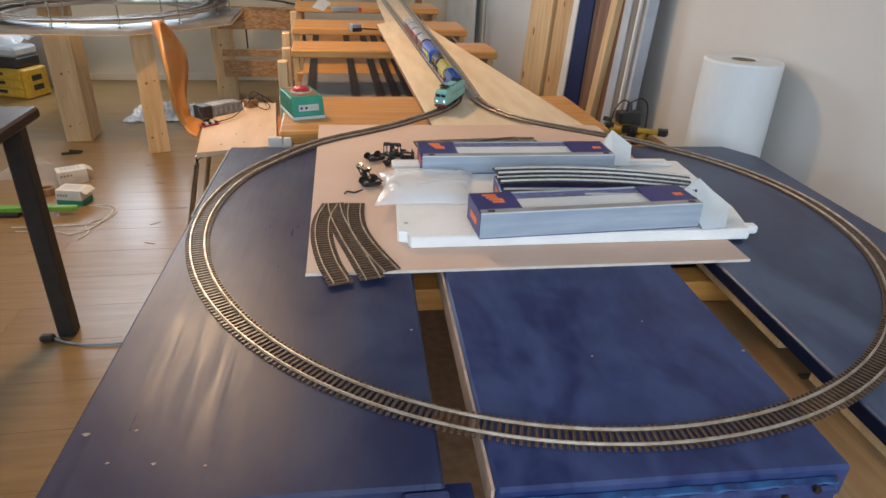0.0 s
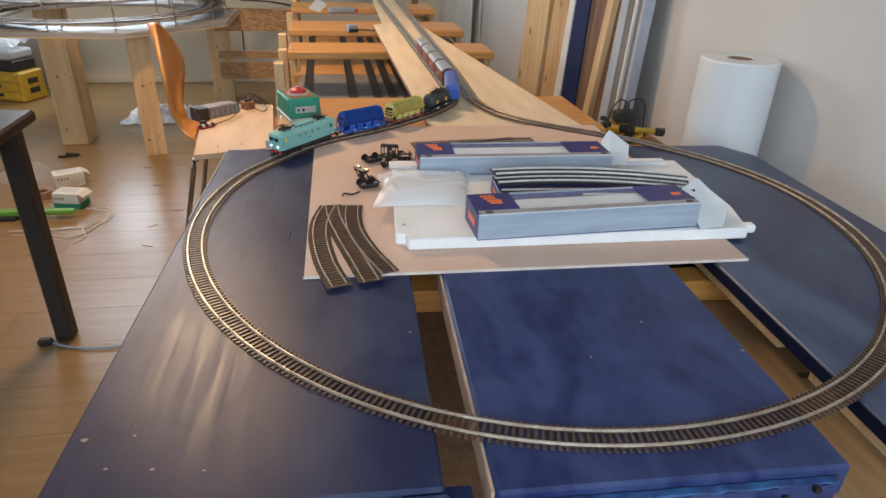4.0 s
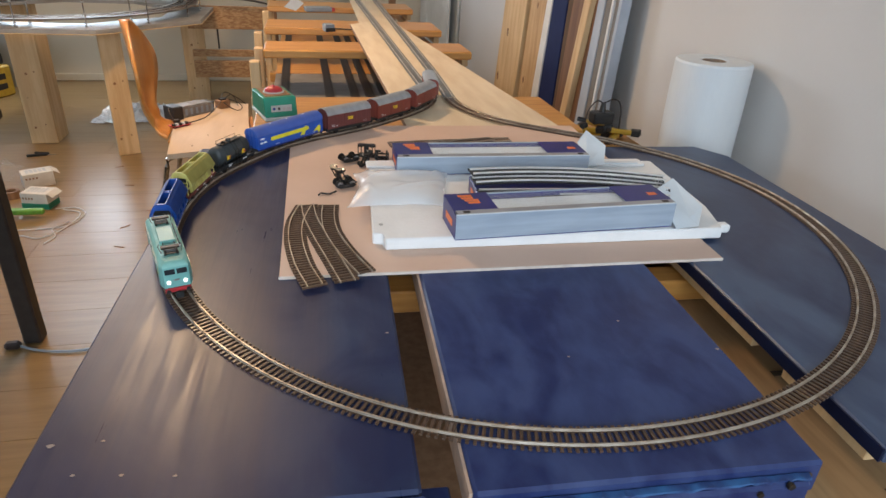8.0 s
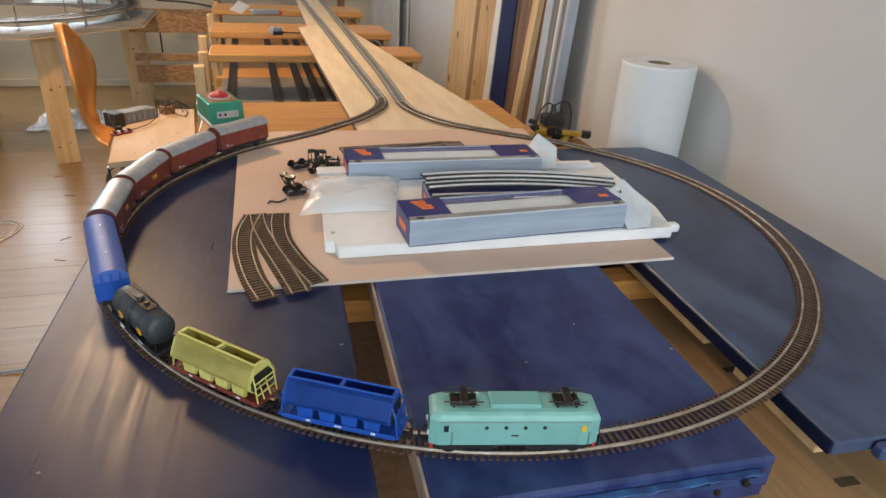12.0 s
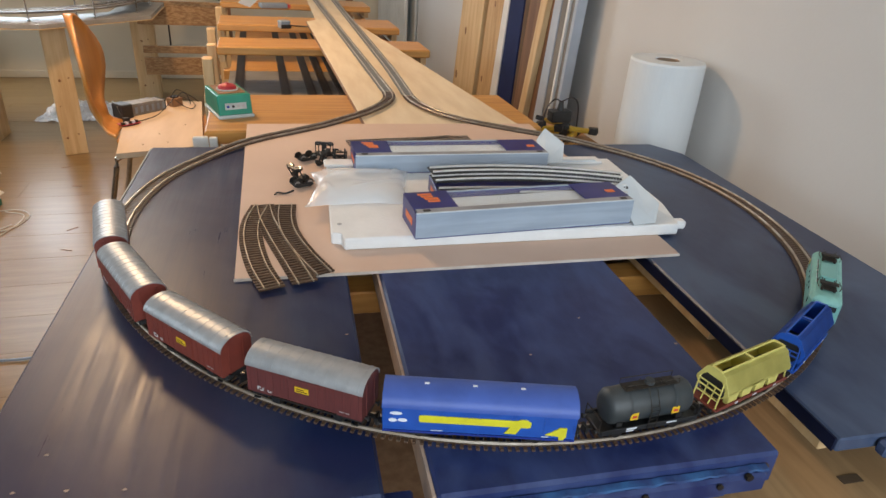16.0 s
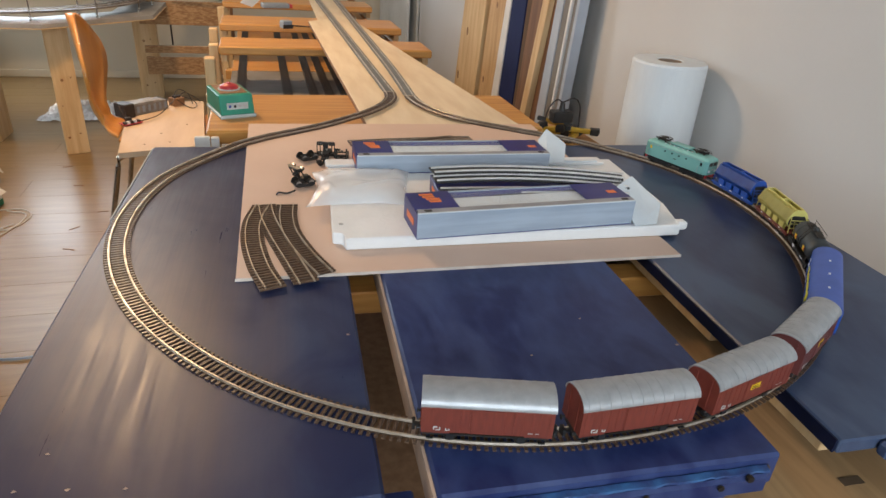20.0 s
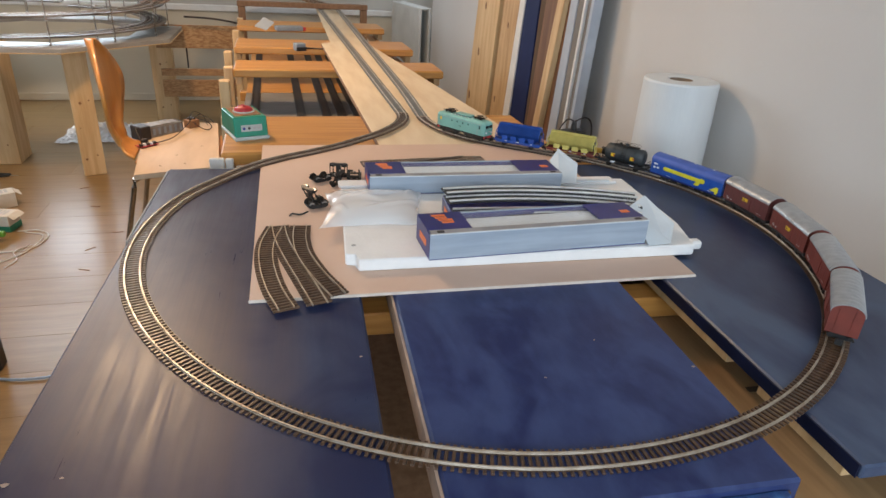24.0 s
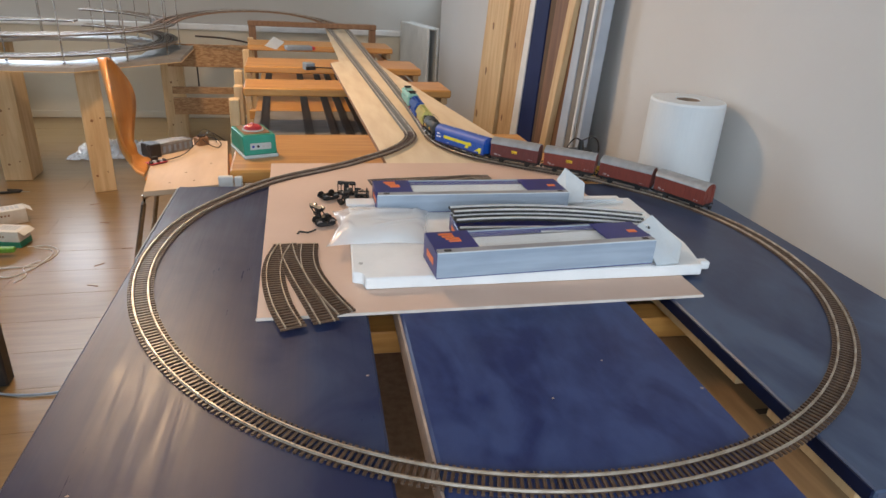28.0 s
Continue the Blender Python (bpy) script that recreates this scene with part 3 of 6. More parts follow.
for k in range(61):
    x = -0.150 + 0.290 * k / 60
    ragged = 0.0016 * noise.noise(Vector((x * 90, 0, 1.7))) + 0.0012 * noise.noise(Vector((x * 260, 0, 4.1)))
    strip.append([bm.verts.new((x, y, z + q * ragged)) for y, z, q in ((NEAR_Y - 0.0012, -0.0090, 0.6), (NEAR_Y - 0.0070, -0.0100, 1.0), (NEAR_Y - 0.0076, -0.0120, 1.6), (NEAR_Y - 0.0012, -0.0128, 0.0))])
for u, v in zip(strip, strip[1:]):
    for k in range(4):
        bm.faces.new((u[k], u[(k + 1) % 4], v[(k + 1) % 4], v[k]))
bm.faces.new(strip[0])
bm.faces.new(strip[-1][::-1])
part("front_rail_edge", bm, "blue_edge", table, "worn bright blue paint edge")
part("bolt", cylinder((0.118, NEAR_Y - 0.0125, -0.013), (0.118, NEAR_Y - 0.0090, -0.013), 0.0036, n=6), "dark_metal", table, "dark hexagon bolt head")
part("bolt_hole", cylinder((0.142, NEAR_Y - 0.0014, -0.014), (0.142, NEAR_Y - 0.0002, -0.014), 0.0035, n=12), "dark_gap", table)
part("front_rail", box(-0.12, 0.135, NEAR_Y + 0.02, NEAR_Y + 0.045, -0.12, -PLANK_T - 0.001, 0.003), "blue_paint", table)
part("front_rail", box(0.262, 0.54, -0.534, -0.5205, -0.018, -0.002, 0.003), "worn_lip", table, "front lip with its blue paint worn to grey")
part("corner_block", box(-0.228, -0.191, -0.530, -0.5175, -0.05, -0.003, 0.002), "blue_paint", table)
# unseen aprons, added to keep light out from under the boards
part("shading_apron", box(-0.488, -0.165, -0.500, -0.480, -0.165, -PLANK_T - 0.001, 0.002), "blue_paint", table)
part("shading_apron", box(-0.488, -0.470, -0.478, 0.30, -0.165, -PLANK_T - 0.001, 0.002), "blue_paint", table)
for y in (-0.134, 0.24):
    part("cross_beam", box(-0.49, 0.53, y - 0.022, y + 0.022, -PLANK_T - 0.034, -PLANK_T - 0.001, 0.002), "pine_x", table, "orange pine cross beam")
for x in (-0.45, 0.49):
    for y in (-0.42, 0.26):
        part("leg", box(x - 0.025, x + 0.025, y - 0.025, y + 0.025, FLOOR, -PLANK_T - 0.035, 0.003), "pine", table)

# made-up dark sheet, stands in for the shade seen through the gap
part("gap_backing", box(-0.46, 0.098, -0.60, 0.28, -0.30, -0.282, 0.002), "brown_plank", table, "dark brown sheet added to darken the gap between the boards")
pink = thing("hardboard_sheet", TABLE, "thin pinkish-brown hardboard sheet lying on the blue table", "board")
part("sheet", prism([(-0.327, -0.175), (0.269, -0.166), (0.272, 0.474), (-0.346, 0.471)], 0.0008, 0.0042, "z"), "pink_board", pink)
part("sheet_edge", prism([(-0.328, -0.1762), (0.270, -0.1672), (0.269, -0.1662), (-0.327, -0.1752)], 0.0002, 0.0040, "z"), "board_edge", pink, "pale cut edge")

# ---------------------------------------------------------------- track bed planks behind the table
ply = thing("plywood_sheet", ROOM, "pale tapering plywood sheet carrying two tracks", "board")
part("panel", prism([(-0.078, 0.47), (0.272, 0.47), (0.098, 2.22), (-0.092, 2.03)], -0.011, -0.0005, "z", 0.001), "plywood", ply)
part("cut_edge", prism([(-0.0795, 0.47), (-0.0782, 0.47), (-0.0922, 2.03), (-0.0935, 2.03)], -0.011, -0.0015, "z"), "brown_plank", ply, "layered brown cut edge")
ply2 = thing("plywood_strip", ROOM, "narrow pale plywood strip carrying two tracks", "board")
part("strip", prism([(-0.05, 1.90), (0.105, 1.90), (0.16, 4.05), (0.0, 4.05)], -0.0125, -0.0112, "z"), "plywood", ply2)

track_run("track_loop", 0.0, LOOP_END, "sleeper_brown", "H0 turning loop of curved track with brown sleepers", single=(0.95, 2.9))
track_run("flex_track", -3.0, -0.002, "sleeper_grey", "straight H0 track with grey sleepers on plywood", 0.008)
track_run("flex_track", LOOP_END + 0.002, LOOP_END + 3.1, "sleeper_grey", "straight H0 track with grey sleepers on plywood", 0.008)

# ---------------------------------------------------------------- train
def wheelset(parent, x, r=0.0055, material="dark_metal"):
    bm = cylinder((x, -0.0105, r), (x, 0.0105, r), 0.001, n=8)
    for s in (-1, 1):
        cylinder((x, s * 0.0078, r), (x, s * 0.0102, r), r, n=18, bm=bm)
    return part("wheelset", bm, material, parent)


def coupling(parent, x, sgn):
    bm = box(min(x, x + sgn * 0.009), max(x, x + sgn * 0.009), -0.002, 0.002, 0.006, 0.008)
    box(min(x + sgn * 0.007, x + sgn * 0.0095), max(x + sgn * 0.007, x + sgn * 0.0095), -0.004, 0.004, 0.004, 0.011, 0, bm)
    return part("coupling", bm, "black_plastic", parent)


def buffers(parent, x, sgn, z=0.0115):
    bm = bmesh.new()
    for s in (-1, 1):
        cylinder((x, s * 0.0105, z), (x + sgn * 0.003, s * 0.0105, z), 0.0011, n=8, bm=bm)
        cylinder((x + sgn * 0.003, s * 0.0105, z), (x + sgn * 0.004, s * 0.0105, z), 0.0024, n=12, bm=bm)
    return part("buffer_pair", bm, "black_plastic", parent)


def bars(parent, name, material, items, y, sgn, label=""):
    """Flat marks on a side: (x0, x1, z0, z1) pieces a hair proud of the wall."""
    for a0, a1, z0, z1 in items:
        x0, x1 = (a0, a1) if sgn < 0 else (-a1, -a0)
        part(name, box(x0, x1, min(y, y + sgn * 0.0003), max(y, y + sgn * 0.0003), z0, z1), material, parent, label)


def underframe(t, half, material="black_plastic", w=0.013, z0=0.007, z1=0.012):
    part("underframe", box(-half, half, -w, w, z0, z1, 0.001), material, t)


def pantograph(t, x):
    p = part("pantograph", box(x - 0.011, x + 0.011, -0.007, 0.007, 0.0455, 0.0465, 0.0003), "dark_metal", t, "folded dark pantograph")
    bm = bmesh.new()
    for s in (-1, 1):
        tube([(x - 0.016, s * 0.006, 0.0480), (x + 0.016, s * 0.007, 0.0485)], 0.0006, 5, bm)
        tube([(x - 0.010, s * 0.008, 0.0470), (x + 0.010, s * 0.005, 0.0495)], 0.0006, 5, bm)
        for e in (-1, 1):
            cylinder((x + e * 0.008, s * 0.0065, 0.0435), (x + e * 0.008, s * 0.0065, 0.0470), 0.0013, n=8, bm=bm)
    part("arm", bm, "dark_metal", p)
    part("contact_shoe", box(x - 0.003, x + 0.004, -0.010, 0.010, 0.0485, 0.0505, 0.0005), "dark_metal", p)
    bm = bmesh.new()
    for s in (-1, 1):
        tube([(x - 0.012, s * 0.0105, 0.0485), (x - 0.004, s * 0.0125, 0.0492), (x + 0.012, s * 0.0105, 0.0485)], 0.0005, 5, bm)
    part("horn", bm, "dark_metal", p)


def build_loco():
    t = thing("electric_locomotive", Matrix.Identity(4), "turquoise H0 electric locomotive with two folded pantographs", "model locomotive")
    L, W = 0.0705, 0.0166
    # body: rounded plan, sides, curved roof edge
    bm = bmesh.new()
    nose = 0.007
    plan = [(-L, -W + 0.003), (-L + nose, -W), (L - nose, -W), (L, -W + 0.003), (L, W - 0.003), (L - nose, W), (-L + nose, W), (-L, W - 0.003)]
    prism(plan, 0.0138, 0.0375, "z", 0, bm)
    part("body", bm, "turquoise", t)
    bm = bmesh.new()
    rings = []
    for dz, inset in ((0.0, 0.0), (0.002, 0.0006), (0.004, 0.002), (0.0055, 0.0045), (0.0062, 0.0085)):
        ring = []
        for x, y in plan:
            ring.append(bm.verts.new((x - math.copysign(inset * 1.25, x), y - math.copysign(inset, y), 0.0375 + dz)))
        rings.append(ring)
    for u, v in zip(rings, rings[1:]):
        for i in range(8):
            bm.faces.new((u[i], u[(i + 1) % 8], v[(i + 1) % 8], v[i]))
    bm.faces.new(rings[-1])
    part("roof", bm, "loco_roof", t, "turquoise rounded roof", smooth=False)
    part("roof_box", box(-0.021, 0.021, -0.009, 0.009, 0.0432, 0.0475, 0.0008), "turquoise", t)
    pantograph(t, 0.043)
    pantograph(t, -0.043)
    bm = bmesh.new()
    for i in range(7):
        cylinder((-0.03 + i * 0.01, 0.0115, 0.0425), (-0.03 + i * 0.01, 0.0115, 0.0450), 0.0010, n=8, bm=bm)
    part("roof_insulator", bm, "white_print", t)
    part("roof_cable", tube([(-0.032, 0.0115, 0.0452), (0.032, 0.0115, 0.0452)], 0.0005, 5), "dark_metal", t)
    for s in (-1, 1):
        y = s * W
        for x in (-0.024, -0.008, 0.008, 0.024):
            bm = cylinder((x, y - s * 0.001, 0.031), (x, y + s * 0.0004, 0.031), 0.0017, n=14)
            part("porthole", bm, "window_dark", t)
        bars(t, "grille", "dark_metal", [(-0.003, 0.003, 0.0225, 0.0238)], y, s)
        for e in (-1, 1):
            d = part("cab_door", box(e * 0.057 - 0.0042, e * 0.057 + 0.0042, min(y, y + s * 0.0004), max(y, y + s * 0.0004), 0.014, 0.0345), "turquoise", t)
            part("window", box(e * 0.057 - 0.002, e * 0.057 + 0.002, min(y, y + s * 0.0008), max(y, y + s * 0.0008), 0.0275, 0.0335), "amber" if e > 0 else "window_dark", d)
            part("handrail", tube([(e * 0.057 + 0.0052, y + s * 0.001, 0.015), (e * 0.057 + 0.0052, y + s * 0.001, 0.027)], 0.0004, 5), "silver", d)
        bars(t, "trim_line", "silver", [(-0.062, 0.062, 0.0362, 0.0368)], y, s)
    for e in (-1, 1):
        x = e * L
        bm = bmesh.new()
        for s in (-1, 1):
            box(min(x, x + e * 0.0004), max(x, x + e * 0.0004), s * 0.0064 - 0.0054, s * 0.0064 + 0.0054, 0.0295, 0.0355, 0, bm)
        part("windscreen", bm, "window_dark", t)
        for s in (-1, 1):
            part("headlight", cylinder((x - e * 0.001, s * 0.0088, 0.0205), (x + e * 0.0014, s * 0.0088, 0.0205), 0.0022, n=14), "headlight" if e > 0 else "white_print", t, "lit white headlight" if e > 0 else "unlit headlight")
        bars_bm = box(min(x, x + e * 0.0005), max(x, x + e * 0.0005), -0.003, 0.003, 0.0215, 0.0235)
        part("badge", bars_bm, "silver", t)
        part("buffer_beam", box(x - e * 0.002 - 0.0015, x - e * 0.002 + 0.0015, -0.0135, 0.0135, 0.0075, 0.0126, 0.0004), "red", t, "red buffer beam")
        buffers(t, x - e * 0.0005, e, 0.0105)
        coupling(t, x - e * 0.001, e)
    underframe(t, L - 0.006, w=0.0135, z0=0.0085, z1=0.0126)
    for e in (-1, 1):
        b = part("bogie", box(e * 0.037 - 0.026, e * 0.037 + 0.026, -0.0125, 0.0125, 0.004, 0.010, 0.001), "black_plastic", t)
        for dx in (-0.016, 0.016):
            wheelset(b, e * 0.037 + dx, 0.0072)
    return t


def build_hopper(name, colour, frame_colour, label):
    """Open self-unloading hopper: round-shouldered body, two roof openings, end frames, discharge chutes."""
    t = thing(name, Matrix.Identity(4), label, "model wagon", "goods wagons of the train")
    L = 0.046
    prof = [(-0.0085, 0.0180), (-0.0150, 0.0235), (-0.0172, 0.0258), (-0.0172, 0.0285), (-0.0100, 0.0405), (-0.0052, 0.0425)]
    full = prof + [(-y, z) for y, z in reversed(prof)]
    bm = bmesh.new()
    a = [bm.verts.new((-L, y, z)) for y, z in full]
    b = [bm.verts.new((L, y, z)) for y, z in full]
    k = len(full)
    for i in range(k - 1):
        bm.faces.new((a[i], a[i + 1], b[i + 1], b[i]))
    bm.faces.new((a[k - 1], a[0], b[0], b[k - 1]))
    inner = [(y * 0.93, z + (0.001 if z < 0.03 else 0)) for y, z in full]
    # remove the strip between the two top lips, put end walls and inner skin
    for f in list(bm.faces):
        if all(v.co.z > 0.0422 for v in f.verts):
            bm.faces.remove(f)
    bmesh.ops.solidify(bm, geom=list(bm.faces), thickness=0.0010)
    part("body", bm, colour, t)
    for e in (-1, 1):
        part("end_wall", prism(full, e * L - 0.0012, e * L + 0.0006, "x"), colour, t)
        # no recess is built: black panel paints its shade on the end wall
        part("end_shade_panel", prism([(-0.0085, 0.0185), (-0.0135, 0.0240), (-0.0130, 0.0300), (-0.0080, 0.0350), (0.0080, 0.0350), (0.0130, 0.0300), (0.0135, 0.0240), (0.0085, 0.0185)], e * L + (0.0008 if e > 0 else -0.0014), e * L + (0.0014 if e > 0 else -0.0008), "x"), "black_plastic", t, "flat black panel painting in the shaded hollow of the end")
    part("divider", prism([(-0.0085, 0.020), (-0.0155, 0.030), (-0.009, 0.0408), (0.009, 0.0408), (0.0155, 0.030), (0.0085, 0.020)], -0.0015, 0.0015, "x"), colour, t)
    part("load_floor", box(-L + 0.002, L - 0.002, -0.012, 0.012, 0.0245, 0.0255), "black_plastic", t, "dark empty inside")
    for x in (-L - 0.0002, 0.0, L + 0.0002):
        part("top_bar", box(x - 0.0016, x + 0.0016, -0.0056, 0.0056, 0.0416, 0.0430, 0.0003), colour, t)
    for s in (-1, 1):
        part("top_lip", box(-L, L, s * 0.0055 - 0.0008, s * 0.0055 + 0.0008, 0.0418, 0.0434, 0.0003), colour, t)
        for x in (-0.030, -0.010, 0.010, 0.030):
            part("chute", prism([(x - 0.006, 0.0095), (x + 0.006, 0.0095), (x + 0.0075, 0.0225), (x - 0.0075, 0.0225)], min(s * 0.008, s * 0.0135), max(s * 0.008, s * 0.0135), "y", 0.0005), colour, t)
        part("side_sill", box(-0.050, 0.050, s * 0.0145 - 0.0008, s * 0.0145 + 0.0008, 0.0115, 0.0145, 0.0003), frame_colour, t)
        bars(t, "lettering", "white_print", [(-0.028, -0.024, 0.0122, 0.0138), (-0.002, 0.004, 0.0122, 0.0136), (0.03, 0.034, 0.0122, 0.0138)], s * 0.0153, s)
    for e in (-1, 1):
        bm = bmesh.new()
        for s in (-1, 1):
            tube([(e * 0.052, s * 0.012, 0.0125), (e * 0.050, s * 0.012, 0.0300), (e * L, s * 0.010, 0.0375)], 0.0008, 6, bm)
            tube([(e * 0.052, s * 0.004, 0.0125), (e * L, s * 0.004, 0.0300)], 0.0007, 6, bm)
        for z in (0.019, 0.0255, 0.0300):
            tube([(e * 0.051, -0.012, z), (e * 0.051, 0.012, z)], 0.0007, 6, bm)
        part("end_ladder", bm, colour, t)
        part("platform", box(min(e * 0.045, e * 0.0545), max(e * 0.045, e * 0.0545), -0.0145, 0.0145, 0.0112, 0.0128, 0.0003), frame_colour, t)
        buffers(t, e * 0.0545, e)
        coupling(t, e * 0.052, e)
        wheelset(t, e * 0.031)
    underframe(t, 0.050, frame_colour)
    return t


def build_tank():
    t = thing("tank_wagon", Matrix.Identity(4), "dark grey H0 tank wagon with yellow plates and a roof walkway", "model wagon", "goods wagons of the train")
    bm = bmesh.new()
    r, cz = 0.0150, 0.0275
    prof = [(-0.0430, 0.0), (-0.0425, 0.008), (-0.0405, 0.0125), (-0.037, 0.0150), (0.037, 0.0150), (0.0405, 0.0125), (0.0425, 0.008), (0.0430, 0.0)]
    n = 24
    rings = [[bm.verts.new((x, rr * math.cos(2 * math.pi * i / n), cz + rr * math.sin(2 * math.pi * i / n))) for i in range(n)] for x, rr in prof[1:-1]]
    for u, v in zip(rings, rings[1:]):
        for i in range(n):
            bm.faces.new((u[i], u[(i + 1) % n], v[(i + 1) % n], v[i]))
    bm.faces.new(rings[0])
    bm.faces.new(rings[-1])
    part("barrel", bm, "tank_grey", t, smooth=True)
    for x in (-0.022, 0.0, 0.022):
        bm = bmesh.new()
        rings = [[bm.verts.new((x + d, (r + 0.0004) * math.cos(2 * math.pi * i / n), cz + (r + 0.0004) * math.sin(2 * math.pi * i / n))) for i in range(n)] for d in (-0.0012, 0.0012)]
        for i in range(n):
            bm.faces.new((rings[0][i], rings[0][(i + 1) % n], rings[1][(i + 1) % n], rings[1][i]))
        part("tank_band", bm, "tank_grey", t, smooth=True)
    part("walkway", box(-0.026, 0.026, -0.0055, 0.0055, 0.0430, 0.0440, 0.0003), "dark_metal", t)
    part("dome", cylinder((0, 0, 0.041), (0, 0, 0.0475), 0.0045, 0.004, 16), "tank_grey", t)
    part("hatch", cylinder((0.014, 0, 0.044), (0.014, 0, 0.0462), 0.003, n=12), "dark_metal", t)
    bm = bmesh.new()
    for s in (-1, 1):
        tube([(-0.026, s * 0.0055, 0.044), (-0.026, s * 0.0055, 0.0485), (0.026, s * 0.0055, 0.0485), (0.026, s * 0.0055, 0.044)], 0.0004, 5, bm)
    part("guard_rail", bm, "dark_metal", t)
    for s in (-1, 1):
        for x in (-0.019, 0.022):
            part("plate", box(x - 0.0038, x + 0.0038, s * 0.0148 - 0.0006, s * 0.0148 + 0.0006, 0.0215, 0.0280, 0.0003), "amber", t, "yellow plate")
            bars(t, "lettering", "red", [(x - 0.0022, x + 0.0022, 0.0236, 0.0258)], s * 0.0154, s)
        bars(t, "lettering", "white_print", [(-0.024, -0.014, 0.0120, 0.0136), (-0.024, -0.017, 0.0100, 0.0112), (0.016, 0.026, 0.0120, 0.0134)], s * 0.0150, s)
        part("side_sill", box(-0.048, 0.048, s * 0.0138 - 0.0011, s * 0.0138 + 0.0011, 0.0092, 0.0140, 0.0003), "black_plastic", t)
        for x in (-0.03, 0.03):
            part("saddle", box(x - 0.003, x + 0.003, s * 0.006, s * 0.012, 0.012, 0.018) if s > 0 else box(x - 0.003, x + 0.003, -0.012, -0.006, 0.012, 0.018), "black_plastic", t)
        bm = bmesh.new()
        for dx in (-0.004, 0.004):
            tube([(dx, s * 0.016, 0.010), (dx, s * 0.0165, 0.030), (dx, s * 0.007, 0.0438)], 0.0004, 5, bm)
        for i in range(6):
            tube([(-0.004, s * 0.0163, 0.012 + i * 0.004), (0.004, s * 0.0163, 0.012 + i * 0.004)], 0.0003, 4, bm)
        part("ladder", bm, "dark_metal", t)
    for e in (-1, 1):
        bm = bmesh.new()
        for s in (-1, 1):
            tube([(e * 0.049, s * 0.012, 0.013), (e * 0.049, s * 0.012, 0.023)], 0.0005, 5, bm)
        tube([(e * 0.049, -0.012, 0.023), (e * 0.049, 0.012, 0.023)], 0.0005, 5, bm)
        part("end_rail", bm, "dark_metal", t)
        buffers(t, e * 0.049, e)
        coupling(t, e * 0.047, e)
        wheelset(t, e * 0.029)
    underframe(t, 0.049)
    return t


def arched(w, z0, zside, ztop, n=10):
    pts = [(-w, z0), (-w, zside)]
    for i in range(1, n):
        a = math.pi * (1 - i / n)
        pts.append((w * math.cos(a), zside + (ztop - zside) * math.sin(a)))
    return pts + [(w, zside), (w, z0)]


